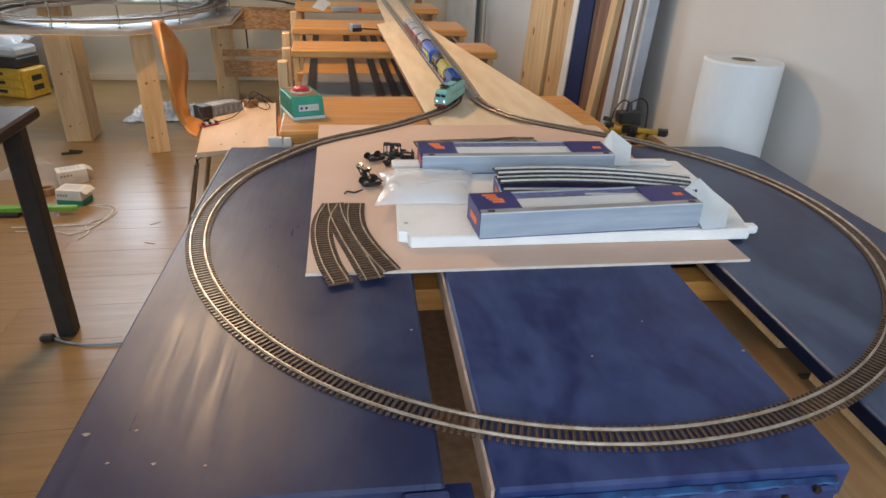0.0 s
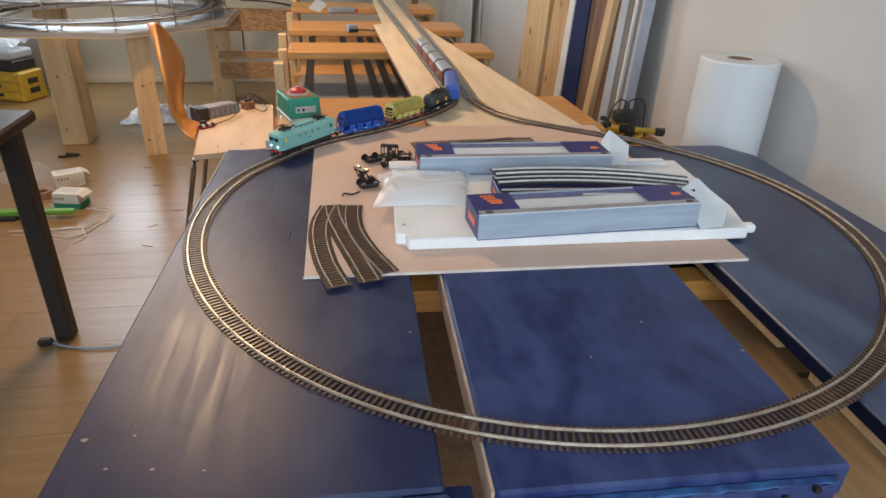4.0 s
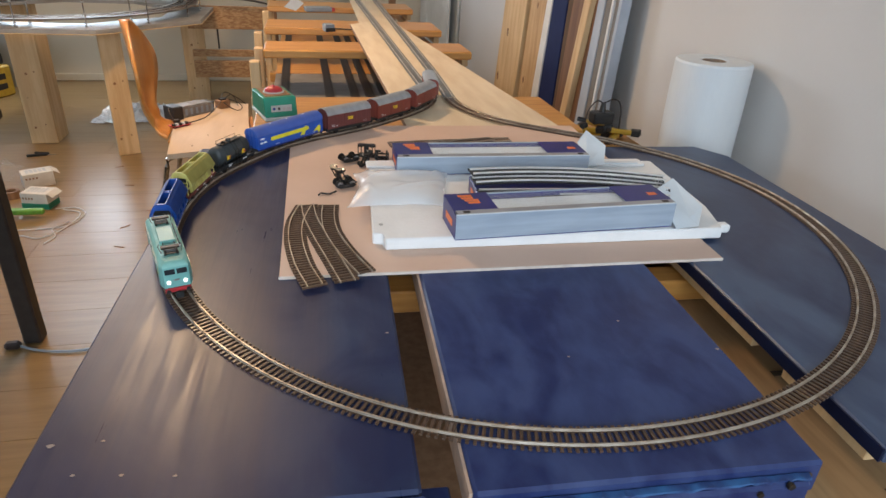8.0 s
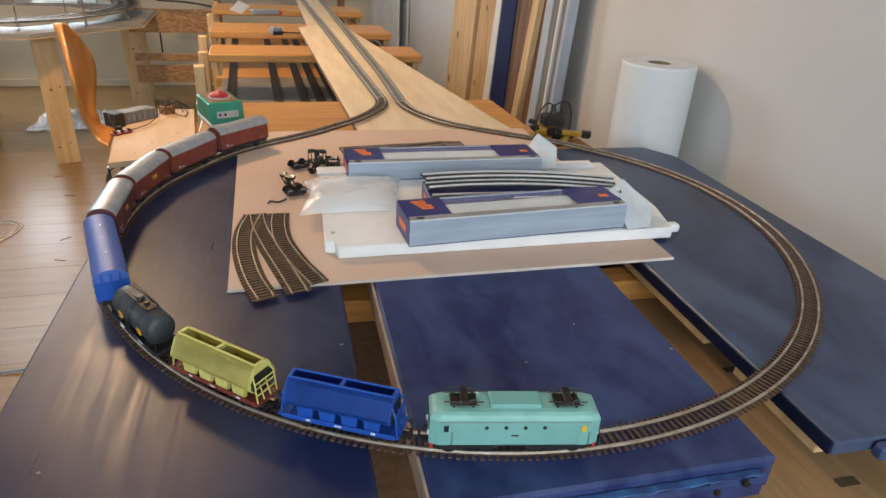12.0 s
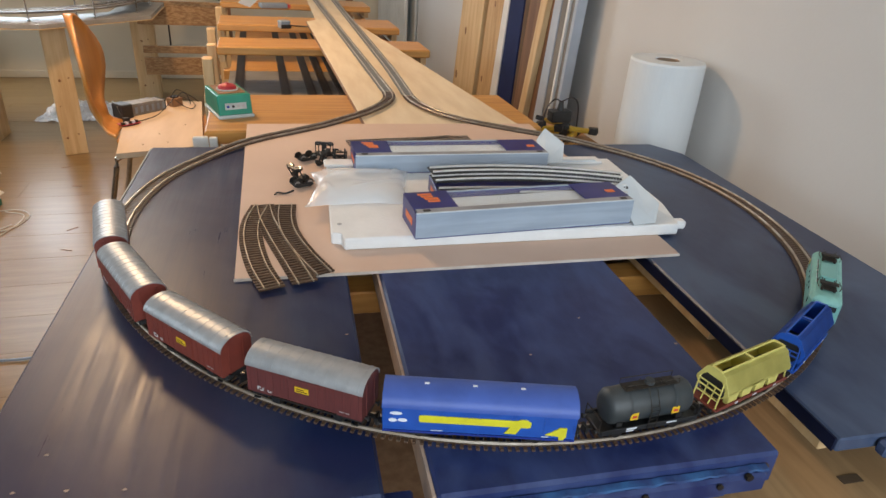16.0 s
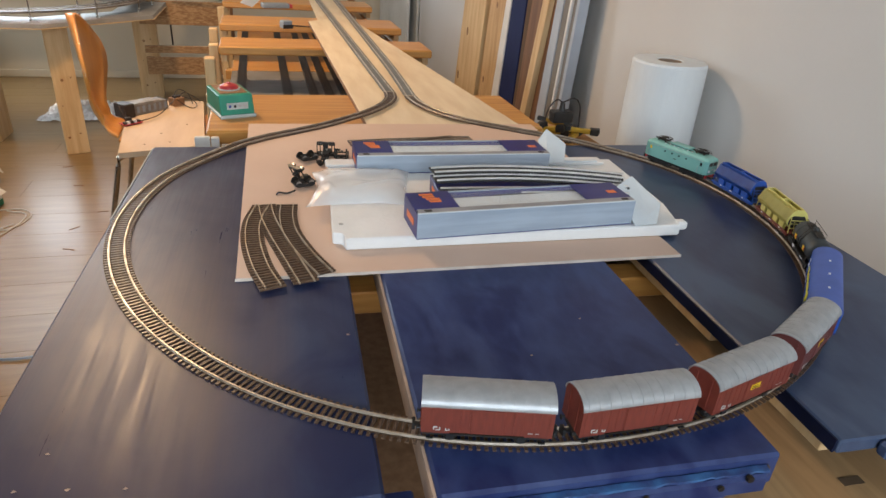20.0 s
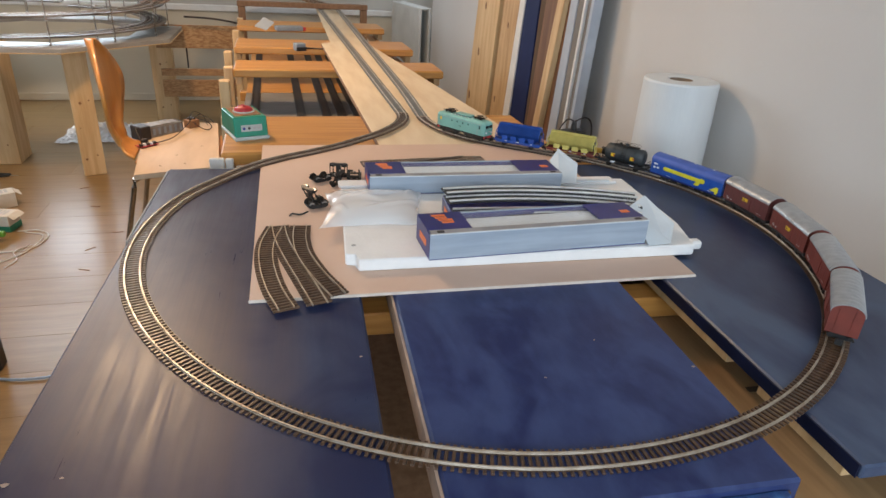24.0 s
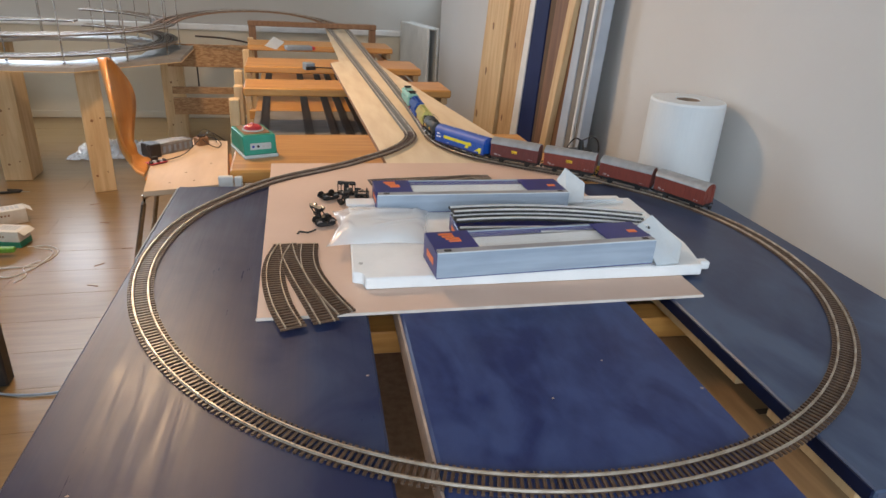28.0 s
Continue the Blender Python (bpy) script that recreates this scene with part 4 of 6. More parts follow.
def build_long_van():
    t = thing("sliding_wall_van", Matrix.Identity(4), "long blue H0 sliding-wall van with a yellow arrow stripe", "model wagon", "goods wagons of the train")
    L, W = 0.0800, 0.0170
    part("body", box(-L, L, -W, W, 0.0125, 0.0365, 0.0006), "royal_blue", t)
    bm = prism(arched(W + 0.0006, 0.0355, 0.0372, 0.0490, 28), -L - 0.0006, L + 0.0006, "x")
    part("roof", bm, "van_roof_blue", t, "paler blue arched roof")
    for x in (-0.045, -0.005, 0.035):
        part("roof_vent", box(x - 0.002, x + 0.002, -0.0012, 0.0012, 0.0488, 0.0496, 0.0003), "white_print", t)
    for s in (-1, 1):
        y = s * W
        f = -s   # each side is marked alike as one faces it
        def side(pts):
            return [(f * x, z) for x, z in pts]
        def sheet(name, pts, proud, material, label=""):
            part(name, prism(side(pts), min(y, y + s * proud), max(y, y + s * proud), "y"), material, t, label)
        bar = [(-0.050, 0.0240), (-0.0485, 0.0228), (0.040, 0.0228), (0.0425, 0.0240), (0.0425, 0.0285), (0.0385, 0.0312), (0.034, 0.0312), (0.031, 0.0298), (-0.0485, 0.0298), (-0.050, 0.0286)]
        sheet("stripe", bar, 0.0008, "yellow", "broad yellow stripe")
        sheet("stripe", [(0.021, 0.0158), (0.0305, 0.0158), (0.0345, 0.0229), (0.0255, 0.0229)], 0.0009, "yellow")
        sheet("stripe", [(0.055, 0.0168), (0.0665, 0.0158), (0.0665, 0.0122), (0.0705, 0.0122), (0.0725, 0.0160), (0.0725, 0.0252), (0.0665, 0.0252), (0.0645, 0.0232)], 0.0009, "yellow", "yellow wedge at the end")
        for cx, cz, rx, rz in ((-0.0690, 0.0305, 0.0052, 0.0016), (-0.0715, 0.0232, 0.0034, 0.0018), (-0.0635, 0.0236, 0.0040, 0.0017)):
            sheet("lettering", [(cx + rx * math.cos(2 * math.pi * k / 12), cz + rz * math.sin(2 * math.pi * k / 12)) for k in range(12)], 0.0006, "white_print", "pale printed mark")
        bars(t, "lettering", "white_print", [(0.052, 0.058, 0.0142, 0.0150), (-0.040, -0.030, 0.0142, 0.0148)], y + s * 0.0003, s)
        for x in (-0.079, -0.054, -0.027, 0.0, 0.027, 0.054, 0.079):
            part("rib", box(x - 0.0006, x + 0.0006, min(y, y + s * 0.0005), max(y, y + s * 0.0005), 0.0128, 0.0362), "royal_blue", t)
        part("door_rail", box(-L, L, s * 0.0164 - 0.0008, s * 0.0164 + 0.0008, 0.0104, 0.0124), "navy", t)
        for x in (-0.028, 0.0, 0.026):
            part("brake_gear", box(x - 0.007, x + 0.007, s * 0.011 - 0.002, s * 0.011 + 0.002, 0.0050, 0.0100, 0.0008), "black_plastic", t)
    for e in (-1, 1):
        for y in (-0.009, 0.0, 0.009):
            part("end_post", box(min(e * L, e * (L + 0.001)), max(e * L, e * (L + 0.001)), y - 0.0012, y + 0.0012, 0.013, 0.045), "royal_blue", t)
        buffers(t, e * L, e, 0.0125)
        coupling(t, e * (L - 0.002), e)
        wheelset(t, e * 0.049)
        part("axle_guard", box(e * 0.049 - 0.008, e * 0.049 + 0.008, -0.0125, 0.0125, 0.0040, 0.0095, 0.0005), "black_plastic", t)
    underframe(t, L - 0.001, z1=0.0124)
    return t


def build_van(colour, plate, label):
    t = thing("covered_van", Matrix.Identity(4), label, "model wagon", "goods wagons of the train")
    L, W = 0.0545, 0.0170
    Z0, Z1, Z2 = 0.0138, 0.0412, 0.0528
    part("body", prism(arched(W, Z0, Z1 - 0.0006, Z2 - 0.0012, 16), -L, L, "x"), colour, t)
    roof = bmesh.new()
    up = arched(W + 0.0010, Z1 - 0.001, Z1, Z2, 28)[1:-1]
    dn = arched(W + 0.0002, Z1 - 0.001, Z1 - 0.0008, Z2 - 0.0010, 28)[1:-1]
    prism(up + dn[::-1], -L - 0.0008, L + 0.0008, "x", 0, roof)
    part("roof", roof, "roof_silver", t, "silver-grey arched roof")
    for i in range(11):
        x = -L + 0.0048 + i * (2 * L - 0.0096) / 10
        u2 = arched(W + 0.0013, Z1 - 0.001, Z1 + 0.0002, Z2 + 0.0003, 28)[1:-1]
        part("roof_rib", prism(u2 + up[::-1], x - 0.0007, x + 0.0007, "x"), "roof_silver", t)
    for s in (-1, 1):
        y = s * W
        for i in range(15):
            x = -L + 0.0035 + i * (2 * L - 0.007) / 14
            part("rib", box(x - 0.0003, x + 0.0003, min(y, y + s * 0.0003), max(y, y + s * 0.0003), Z0 + 0.0006, Z1 - 0.001), colour, t)
        part("sliding_door", box(-0.0135, 0.0135, min(y, y + s * 0.0006), max(y, y + s * 0.0006), Z0 + 0.0012, Z1 - 0.0018, 0.0001), colour, t)
        part("door_rail", box(-0.031, 0.031, min(y, y + s * 0.001), max(y, y + s * 0.001), Z0, Z0 + 0.001), "dark_metal", t)
        if plate:
            part("plate", box(-0.0075, 0.0055, min(y, y + s * 0.0010), max(y, y + s * 0.0010), 0.0268, 0.0325), "amber", t, "yellow plate")
            bars(t, "lettering", "dark_metal", [(-0.0062, 0.0042, 0.0282, 0.0288), (-0.0062, 0.0016, 0.0302, 0.0308)], s * (W + 0.0010), s)
        bars(t, "lettering", "grey_card", [(-0.0445, -0.041, 0.0200, 0.0212), (-0.0445, -0.0435, 0.0175, 0.0200), (-0.0425, -0.0395, 0.0172, 0.0182), (-0.0395, -0.0385, 0.0172, 0.0205),
                                             (-0.0345, -0.0335, 0.0172, 0.0196), (-0.0335, -0.0310, 0.0172, 0.0180), (-0.0320, -0.0308, 0.0182, 0.0192), (0.034, 0.038, 0.0182, 0.0188), (0.040, 0.043, 0.0182, 0.0188)], s * (W + 0.0003), s)
    for e in (-1, 1):
        for y in (-0.008, 0.008):
            part("end_post", box(min(e * L, e * (L + 0.0008)), max(e * L, e * (L + 0.0008)), y - 0.001, y + 0.001, Z0 + 0.0005, 0.047), colour, t)
        buffers(t, e * L, e, 0.0130)
        coupling(t, e * (L - 0.002), e)
        wheelset(t, e * 0.030, 0.0060)
        for s in (-1, 1):
            part("axle_box", box(e * 0.030 - 0.0035, e * 0.030 + 0.0035, s * 0.0125 - 0.0010, s * 0.0125 + 0.0010, 0.0035, 0.0125, 0.0003), "black_plastic", t)
            part("step", box(e * 0.047 - 0.003, e * 0.047 + 0.003, s * 0.0150 - 0.0010, s * 0.0150 + 0.0010, 0.0060, 0.0070), "black_plastic", t)
    underframe(t, L - 0.001, z1=0.0137)
    return t


def taller(t, k, base=0.0125):
    """Stretches the bodywork above the frame."""
    for ob in t.children_recursive:
        for v in ob.data.vertices:
            if v.co.z > base:
                v.co.z = base + (v.co.z - base) * k
    return t


TRAIN = [
    (taller(build_loco(), 1.06), -0.0780, 0.036),
    (taller(build_hopper("hopper_wagon", "royal_blue", "royal_blue", "blue H0 hopper wagon, open on top and empty"), 1.16), -0.2227, 0.031),
    (taller(build_hopper("hopper_wagon", "lime", "oxide", "cream-yellow H0 hopper wagon on a red-brown frame, empty"), 1.16), -0.3440, 0.031),
    (taller(build_tank(), 1.10), -0.4640, 0.029),
    (build_long_van(), -0.6118, 0.049),
    (build_van("oxide_dark", True, "dark red-brown covered van with silver roof and yellow plate"), -0.7584, 0.030),
    (build_van("oxide", True, "red-brown covered van with silver roof and yellow plate"), -0.8860, 0.030),
    (build_van("oxide", False, "red-brown covered van with silver roof"), -1.0128, 0.030),
    (build_van("oxide", False, "red-brown covered van with silver roof, last of the train"), -1.1395, 0.030),
]
HEAD = [(0, 0.200), (1, 0.307), (2, 0.413), (3, 0.5234), (6, 0.9114), (9, 1.2965), (12, 1.6785), (15, 2.0533), (17, 2.3102), (19, 2.5761),
        (21, 2.852), (25, 3.3885), (28, 3.8143)]
# the line's true length differs a little from its drawn length: shift along it, stretch by stretch
SHIFT = [(-2.0, 0.0), (-0.3, 0.0008), (0.2, 0.0009), (0.7, 0.0078), (1.1, 0.0011), (1.4, 0.0167), (1.6, 0.0175), (1.8, 0.0197), (2.0, 0.0147),
         (2.3, -0.0036), (2.7, -0.0125), (3.0, -0.0260), (3.2, -0.0360), (3.4, -0.0460), (6.0, -0.0460)]


def on_line(s):
    """The place on the drawn line of a point s metres along the real one."""
    for (s0, d0), (s1, d1) in zip(SHIFT, SHIFT[1:]):
        if s <= s1:
            return s + d0 + (d1 - d0) * (s - s0) / (s1 - s0)
    return s + SHIFT[-1][1]


def head_at(t):
    """Where the train's head stands on the line at t seconds, smoothed between the known times."""
    k = HEAD
    i = max(j for j in range(len(k) - 1) if k[j][0] <= t or j == 0)
    (t1, s1), (t2, s2) = k[i], k[i + 1]
    g1 = (s2 - k[i - 1][1]) / (t2 - k[i - 1][0]) if i else (s2 - s1) / (t2 - t1)
    g2 = (k[i + 2][1] - s1) / (k[i + 2][0] - t1) if i + 2 < len(k) else (s2 - s1) / (t2 - t1)
    h, u = t2 - t1, (t - t1) / (t2 - t1)
    return ((2 * u ** 3 - 3 * u * u + 1) * s1 + (u ** 3 - 2 * u * u + u) * h * g1 + (3 * u * u - 2 * u ** 3) * s2 + (u ** 3 - u * u) * h * g2)


def wagon_pose(s, half):
    a, _ = line_at(s + half)
    b, _ = line_at(s - half)
    d = a - b
    c = (a + b) / 2
    return Matrix.LocRotScale((c.x, c.y, c.z + RAIL_TOP), Euler((0, -math.atan2(d.z, math.hypot(d.x, d.y)), math.atan2(d.y, d.x))), None)


def motions():
    for ob, off, half in TRAIN:
        walk(ob, [(0.2 * i, wagon_pose(on_line(head_at(0.2 * i) + off), half)) for i in range(141)])


# ---------------------------------------------------------------- shelving frame with the lower tracks
def shelf_board(y0, y1, x0=-0.43, x1=0.30, z=-0.0125, t=0.028):
    b = thing("shelf_board", ROOM, "orange varnished pine board across the storage frame", "shelf board", "shelf boards")
    part("board", box(x0, x1, y0, y1, z - t, z, 0.004), "pine_x", b)
    part("end_cap", box(x0 + 0.004, x0 + 0.024, y0 + 0.03, y1 - 0.03, z - t - 0.030, z - t - 0.001, 0.002), "pine_pale", b)
    part("end_cap", box(x1 - 0.030, x1 - 0.006, y0 + 0.03, y1 - 0.03, z - t - 0.030, z - t - 0.001, 0.002), "pine_pale", b)
    return b


for y0, y1, x0, x1 in ((0.49, 0.80, -0.41, 0.34), (1.46, 1.65, -0.43, 0.31), (1.97, 2.23, -0.45, 0.30), (2.70, 2.96, -0.47, 0.29)):
    shelf_board(y0, y1, x0, x1)
frame_thing = thing("storage_shelf", ROOM, "wooden storage frame with pale uprights and a lower deck", "shelf")
for y in (0.84, 1.30, 1.54, 1.89, 2.55, 3.1):
    for x in (-0.470 if y > 1.6 else -0.45 if y > 1 else -0.424, 0.28):
        hw = 0.016 if y > 1 else 0.007
        part("upright", box(x - hw, x + hw, y - 0.02, y + 0.02, FLOOR, -0.018 if x < 0 else -0.072, 0.003), "pine_pale", frame_thing)
for y in (0.72, 1.40, 1.90, 2.60, 3.15):
    part("bearer", box(-0.437, 0.262, y - 0.02, y + 0.02, -0.215, -0.178, 0.002), "pine_x", frame_thing)
for x in (0.255,):
    part("side_rail", box(x - 0.01, x + 0.01, 0.55, 3.2, -0.105, -0.073, 0.002), "pine_x", frame_thing)
deck = thing("lower_deck", ROOM, "lower deck board, orange at the back and grey in front", "board")
part("deck_rear", box(-0.41, 0.24, 1.83, 3.4, -0.1775, -0.168, 0.001), "pine_x", deck)
part("deck_front", box(-0.41, 0.24, 0.60, 1.826, -0.1775, -0.169, 0.001), "deck_grey", deck)
for x in (-0.37, -0.21, -0.12, -0.065, -0.01, 0.05, 0.11):
    tr = thing("storage_track", ROOM @ pose(x, 0, -0.168), "black storage track on the lower deck", "model railway track", "storage tracks")
    part("bed", box(-0.016, 0.016, 0.62, 3.35, 0, 0.004), "black_plastic", tr)
    for s in (-1, 1):
        part("rail", box(s * 0.009 - 0.0006, s * 0.009 + 0.0006, 0.62, 3.35, 0.004, 0.0062), "dark_metal", tr)

# trestle at the far end with the track that leads to the spiral
trestle = thing("trestle", ROOM, "brown-stained wooden trestle under the rising track", "trestle")
part("top_bar", box(-0.50, 0.31, 3.50, 3.56, 0.010, 0.040, 0.003), "brown_plank", trestle)
for x in (-0.475, 0.285):
    part("leg", box(x - 0.022, x + 0.022, 3.51, 3.55, FLOOR, 0.0095, 0.003), "brown_plank", trestle)

LINK = smooth_line([(-0.915, 3.02, 0.054), (-0.87, 3.25, 0.068), (-0.72, 3.55, 0.082), (-0.47, 3.82, 0.080), (-0.22, 3.93, 0.060),
                    (-0.02, 3.86, 0.030), (0.045, 3.66, 0.006)], 8)


def headings(line):
    out = []
    for i, p in enumerate(line):
        d = line[min(i + 1, len(line) - 1)] - line[max(i - 1, 0)]
        out.append((p, math.atan2(d.y, d.x)))
    return out


def laid_track(name, m, line, bed, label, ties="sleeper_brown", rail="rail_steel", pitch=0.009, pairs=(0.0,), bed_mat="brown_plank", group="model railway tracks"):
    """Track laid along any line: bed, rails and one joined run of sleepers."""
    t = thing(name, m, label, "model railway track", group)
    ln = headings(line)
    if bed:
        part("bed", sweep(ln, [(-bed, -0.008), (bed, -0.008), (bed, 0), (-bed, 0)]), bed_mat, t)
    for off in pairs:
        for s in (-1, 1):
            o = off + s * GAUGE / 2
            hw = 0.0011 if rail == "rail_bright" else 0.0007
            part("rail", sweep(ln, [(o - hw, TIE_H), (o + hw, TIE_H), (o + hw, RAIL_TOP), (o - hw, RAIL_TOP)]), rail, t)
        bm = bmesh.new()
        dist = 0.0
        for (p, th), (q, _) in zip(ln, ln[1:]):
            seg = (q - p).length
            while dist < seg:
                c = p.lerp(q, dist / seg)
                mm = Matrix.Translation(c) @ Matrix.Rotation(th, 4, "Z")
                vs = bmesh.ops.create_cube(bm, size=1.0)["verts"]
                for v in vs:
                    v.co = mm @ Vector((v.co.x * 0.0032, off + v.co.y * 0.031, (v.co.z + 0.5) * TIE_H))
                dist += pitch
            dist -= seg
        tagged(part("sleeper_run", bm, ties, t), kind="stuff")
    return t


laid_track("rising_track", ROOM, LINK, 0.055, "brown curved double track rising to the spiral", pairs=(-0.024, 0.024), pitch=0.012)

# ---------------------------------------------------------------- spiral on its own stand
HX, HY = -1.48, 3.02
stand = thing("spiral_stand", ROOM @ pose(HX, HY, 0), "octagonal baseboard on four heavy pine legs", "table")
oct_pts = [(0.73 * math.cos(radians(22.5 + 45 * i)), 0.73 * math.sin(radians(22.5 + 45 * i))) for i in range(8)]
for k in range(8):
    (ax, ay), (bx, by) = oct_pts[k], oct_pts[(k + 1) % 8]
    part("baseboard", prism([(ax, ay), (bx, by), (bx * 0.70, by * 0.70), (ax * 0.70, ay * 0.70)], -0.110, -0.092, "z", 0.001), "baseboard_grey", stand, "grey-painted baseboard plank")
    part("baseboard_edge", prism([(ax * 1.008, ay * 1.008), (bx * 1.008, by * 1.008), (bx * 0.97, by * 0.97), (ax * 0.97, ay * 0.97)], -0.1135, -0.1105, "z"), "pine_pale", stand)
for lx, ly, a, hw in ((-0.17, -0.31, 0, 0.064), (0.285, -0.52, 22, 0.050), (0.49, 0.58, 5, 0.066), (-0.45, 0.42, 0, 0.066)):
    m = pose(lx, ly, 0, 0, 0, a)
    bm = box(-hw, hw, -0.012, 0.012, FLOOR, -0.114, 0.002)
    bm.transform(m)
    leg = part("leg", bm, "pine_pale", stand, "pale knotty pine board leg")
    bm = box(-0.012, 0.012, 0.0125, 0.16, FLOOR, -0.114, 0.002)
    bm.transform(m @ pose(hw - 0.013, 0, 0))
    part("leg_side", bm, "pine_pale", leg)
    for sx, sz, sr in ((-0.028, 0.085, 0.006), (0.022, 0.10, 0.004), (-0.012, 0.36, 0.007), (0.026, 0.37, 0.004), (-0.03, 0.24, 0.003)):
        bm = cylinder((sx, -0.0126, FLOOR + sz), (sx, -0.0116, FLOOR + sz), sr, n=10)
        bm.transform(m)
        part("knot", bm, "copper", leg, "dark knot in the pine")
for i, z in enumerate((-0.056, 0.034)):
    ring = [Vector((0.565 * math.cos(a), 0.565 * math.sin(a), z + 0.070 * (a - 4.7) / (2 * math.pi))) for a in [2 * math.pi * k / 72 + 1.6 for k in range(72)]]
    laid_track("spiral_turn", ROOM @ pose(HX, HY, 0), ring, 0.062, "turn of the spiral with double track on a grey bed", pairs=(-0.026, 0.026), bed_mat="spiral_bed", pitch=0.014, group="turns of the spiral")
for k in range(14):
    a = 2 * math.pi * (k + 0.3) / 14
    for r in (0.632, 0.495):
        if r < 0.5 and k % 2:
            continue
        rod = thing("threaded_rod", ROOM @ pose(HX + r * math.cos(a), HY + r * math.sin(a), 0), "thin upright threaded steel rod of the spiral", "rod", "threaded rods")
        part("rod", cylinder((0, 0, -0.092), (0, 0, 0.42), 0.003, n=8), "chrome", rod)
        for z in (-0.09, -0.076, 0.014):
            part("nut", cylinder((0, 0, z), (0, 0, z + 0.006), 0.007, n=6), "silver", rod)

# OSB boards of the frame behind
for z0, z1, x0 in ((-0.215, -0.085, -0.96), (-0.375, -0.335, -0.95), (-0.50, -0.40, -0.95)):
    osb = thing("osb_board", ROOM, "rough brown chipboard rail of the frame", "board", "chipboard rails")
    part("board", box(x0, -0.475, 3.28, 3.30, z0, z1, 0.001), "osb", osb)
rod = thing("cable_pole", ROOM, "thin dark upright wire behind the frame", "wire")
part("wire", tube([(-0.80, 3.32, -0.335), (-0.80, 3.32, -0.215)], 0.005, 8), "cable_dark", rod)
wire = thing("loose_wire", ROOM, "loose black cable hanging along the frame", "cable")
part("wire", tube(smooth_line([(-0.78, 3.2, -0.03), (-0.65, 3.2, -0.035), (-0.56, 3.2, -0.045), (-0.48, 3.2, -0.06)], 6), 0.006, 6), "cable_dark", wire)

# radiator in the niche
rad = thing("radiator", ROOM @ pose(0.645, 3.86, 0, 0, 0, 8), "flat white panel radiator under the window", "radiator")
part("panel", box(-0.02, 0.0, -0.30, 0.30, -0.38, 0.03, 0.006), "radiator_white", rad)
part("panel", box(0.05, 0.07, -0.30, 0.30, -0.38, 0.03, 0.006), "radiator_white", rad)
part("grille", box(0.003, 0.047, -0.28, 0.28, 0.015, 0.025), "radiator_white", rad)
for i in range(18):
    part("fin", box(-0.0225, -0.0203, -0.285 + i * 0.033, -0.270 + i * 0.033, -0.36, 0.015), "radiator_white", rad)
part("pipe", tube([(0.025, -0.27, -0.38), (0.025, -0.27, -0.68), (0.09, -0.27, -0.70)], 0.009, 8), "silver", rad)
for y in (-0.2, 0.2):
    part("bracket", box(0.071, 0.30, y - 0.015, y + 0.015, -0.25, -0.22), "silver", rad)

# ---------------------------------------------------------------- planks leaning on the wall
def leaning(y0, y1, u0, u1, th, material, label, foot=0.665):
    """A plank from y0..y1 on the floor to u0..u1 at 1.4 m, its head against the wall."""
    t = thing("leaning_plank", ROOM, label, "plank", "planks leaning on the wall")
    bm = bmesh.new()
    top, head = 1.4, 0.737
    vs = [bm.verts.new(p) for p in ((foot - th, y0, FLOOR), (foot, y0, FLOOR), (foot, y1, FLOOR), (foot - th, y1, FLOOR),
                                    (head - th, u0, top), (head, u0, top), (head, u1, top), (head - th, u1, top))]
    for f in ((0, 3, 2, 1), (4, 5, 6, 7), (0, 1, 5, 4), (1, 2, 6, 5), (2, 3, 7, 6), (3, 0, 4, 7)):
        bm.faces.new([vs[i] for i in f])
    bmesh.ops.bevel(bm, geom=list(bm.edges), offset=0.0015, segments=1, affect="EDGES", profile=0.5)
    part("plank", bm, material, t)
    return t


for y0, y1, u0, u1, th, ma, label, foot in (
        (1.990, 2.320, 1.865, 2.150, 0.028, "pine_pale", "pale knotty pine plank leaning on the wall", 0.665),
        (1.780, 1.930, 1.600, 1.830, 0.026, "pine", "yellow pine plank leaning on the wall", 0.665),
        (1.684, 1.774, 1.590, 1.596, 0.027, "white_paint", "white-edged board leaning on the wall", 0.665),
        (1.495, 1.676, 1.500, 1.586, 0.026, "plank_navy", "navy-blue painted plank leaning on the wall", 0.668),
        (1.440, 1.488, 1.380, 1.494, 0.022, "dark_gap", "dark brown plank leaning on the wall", 0.665),
        (1.398, 1.436, 1.200, 1.372, 0.030, "plank_brown", "brown wooden plank leaning on the wall", 0.650),
        (1.350, 1.394, 1.090, 1.150, 0.036, "pine_pale", "thin pale batten with a knot leaning on the wall", 0.640),
        (1.262, 1.344, 1.158, 1.194, 0.024, "plank_brown", "reddish brown board on edge by the wall", 0.655),
        (1.180, 1.256, 1.132, 1.154, 0.032, "panel_blue_grey", "pale grey-blue board on edge by the wall", 0.660),
        (1.134, 1.176, 1.076, 1.128, 0.030, "panel_taupe", "grey-brown board on edge by the wall", 0.660),
        (1.118, 1.130, 1.062, 1.073, 0.036, "white_paint", "thin pale board edge by the wall", 0.660),
        (1.088, 1.114, 1.032, 1.058, 0.028, "panel_taupe", "grey-brown board on edge by the wall", 0.660),
        (1.064, 1.084, 1.012, 1.028, 0.034, "panel_blue_grey", "thin pale grey board on edge by the wall", 0.660)):
    leaning(y0, y1, u0, u1, th, ma, label, foot)

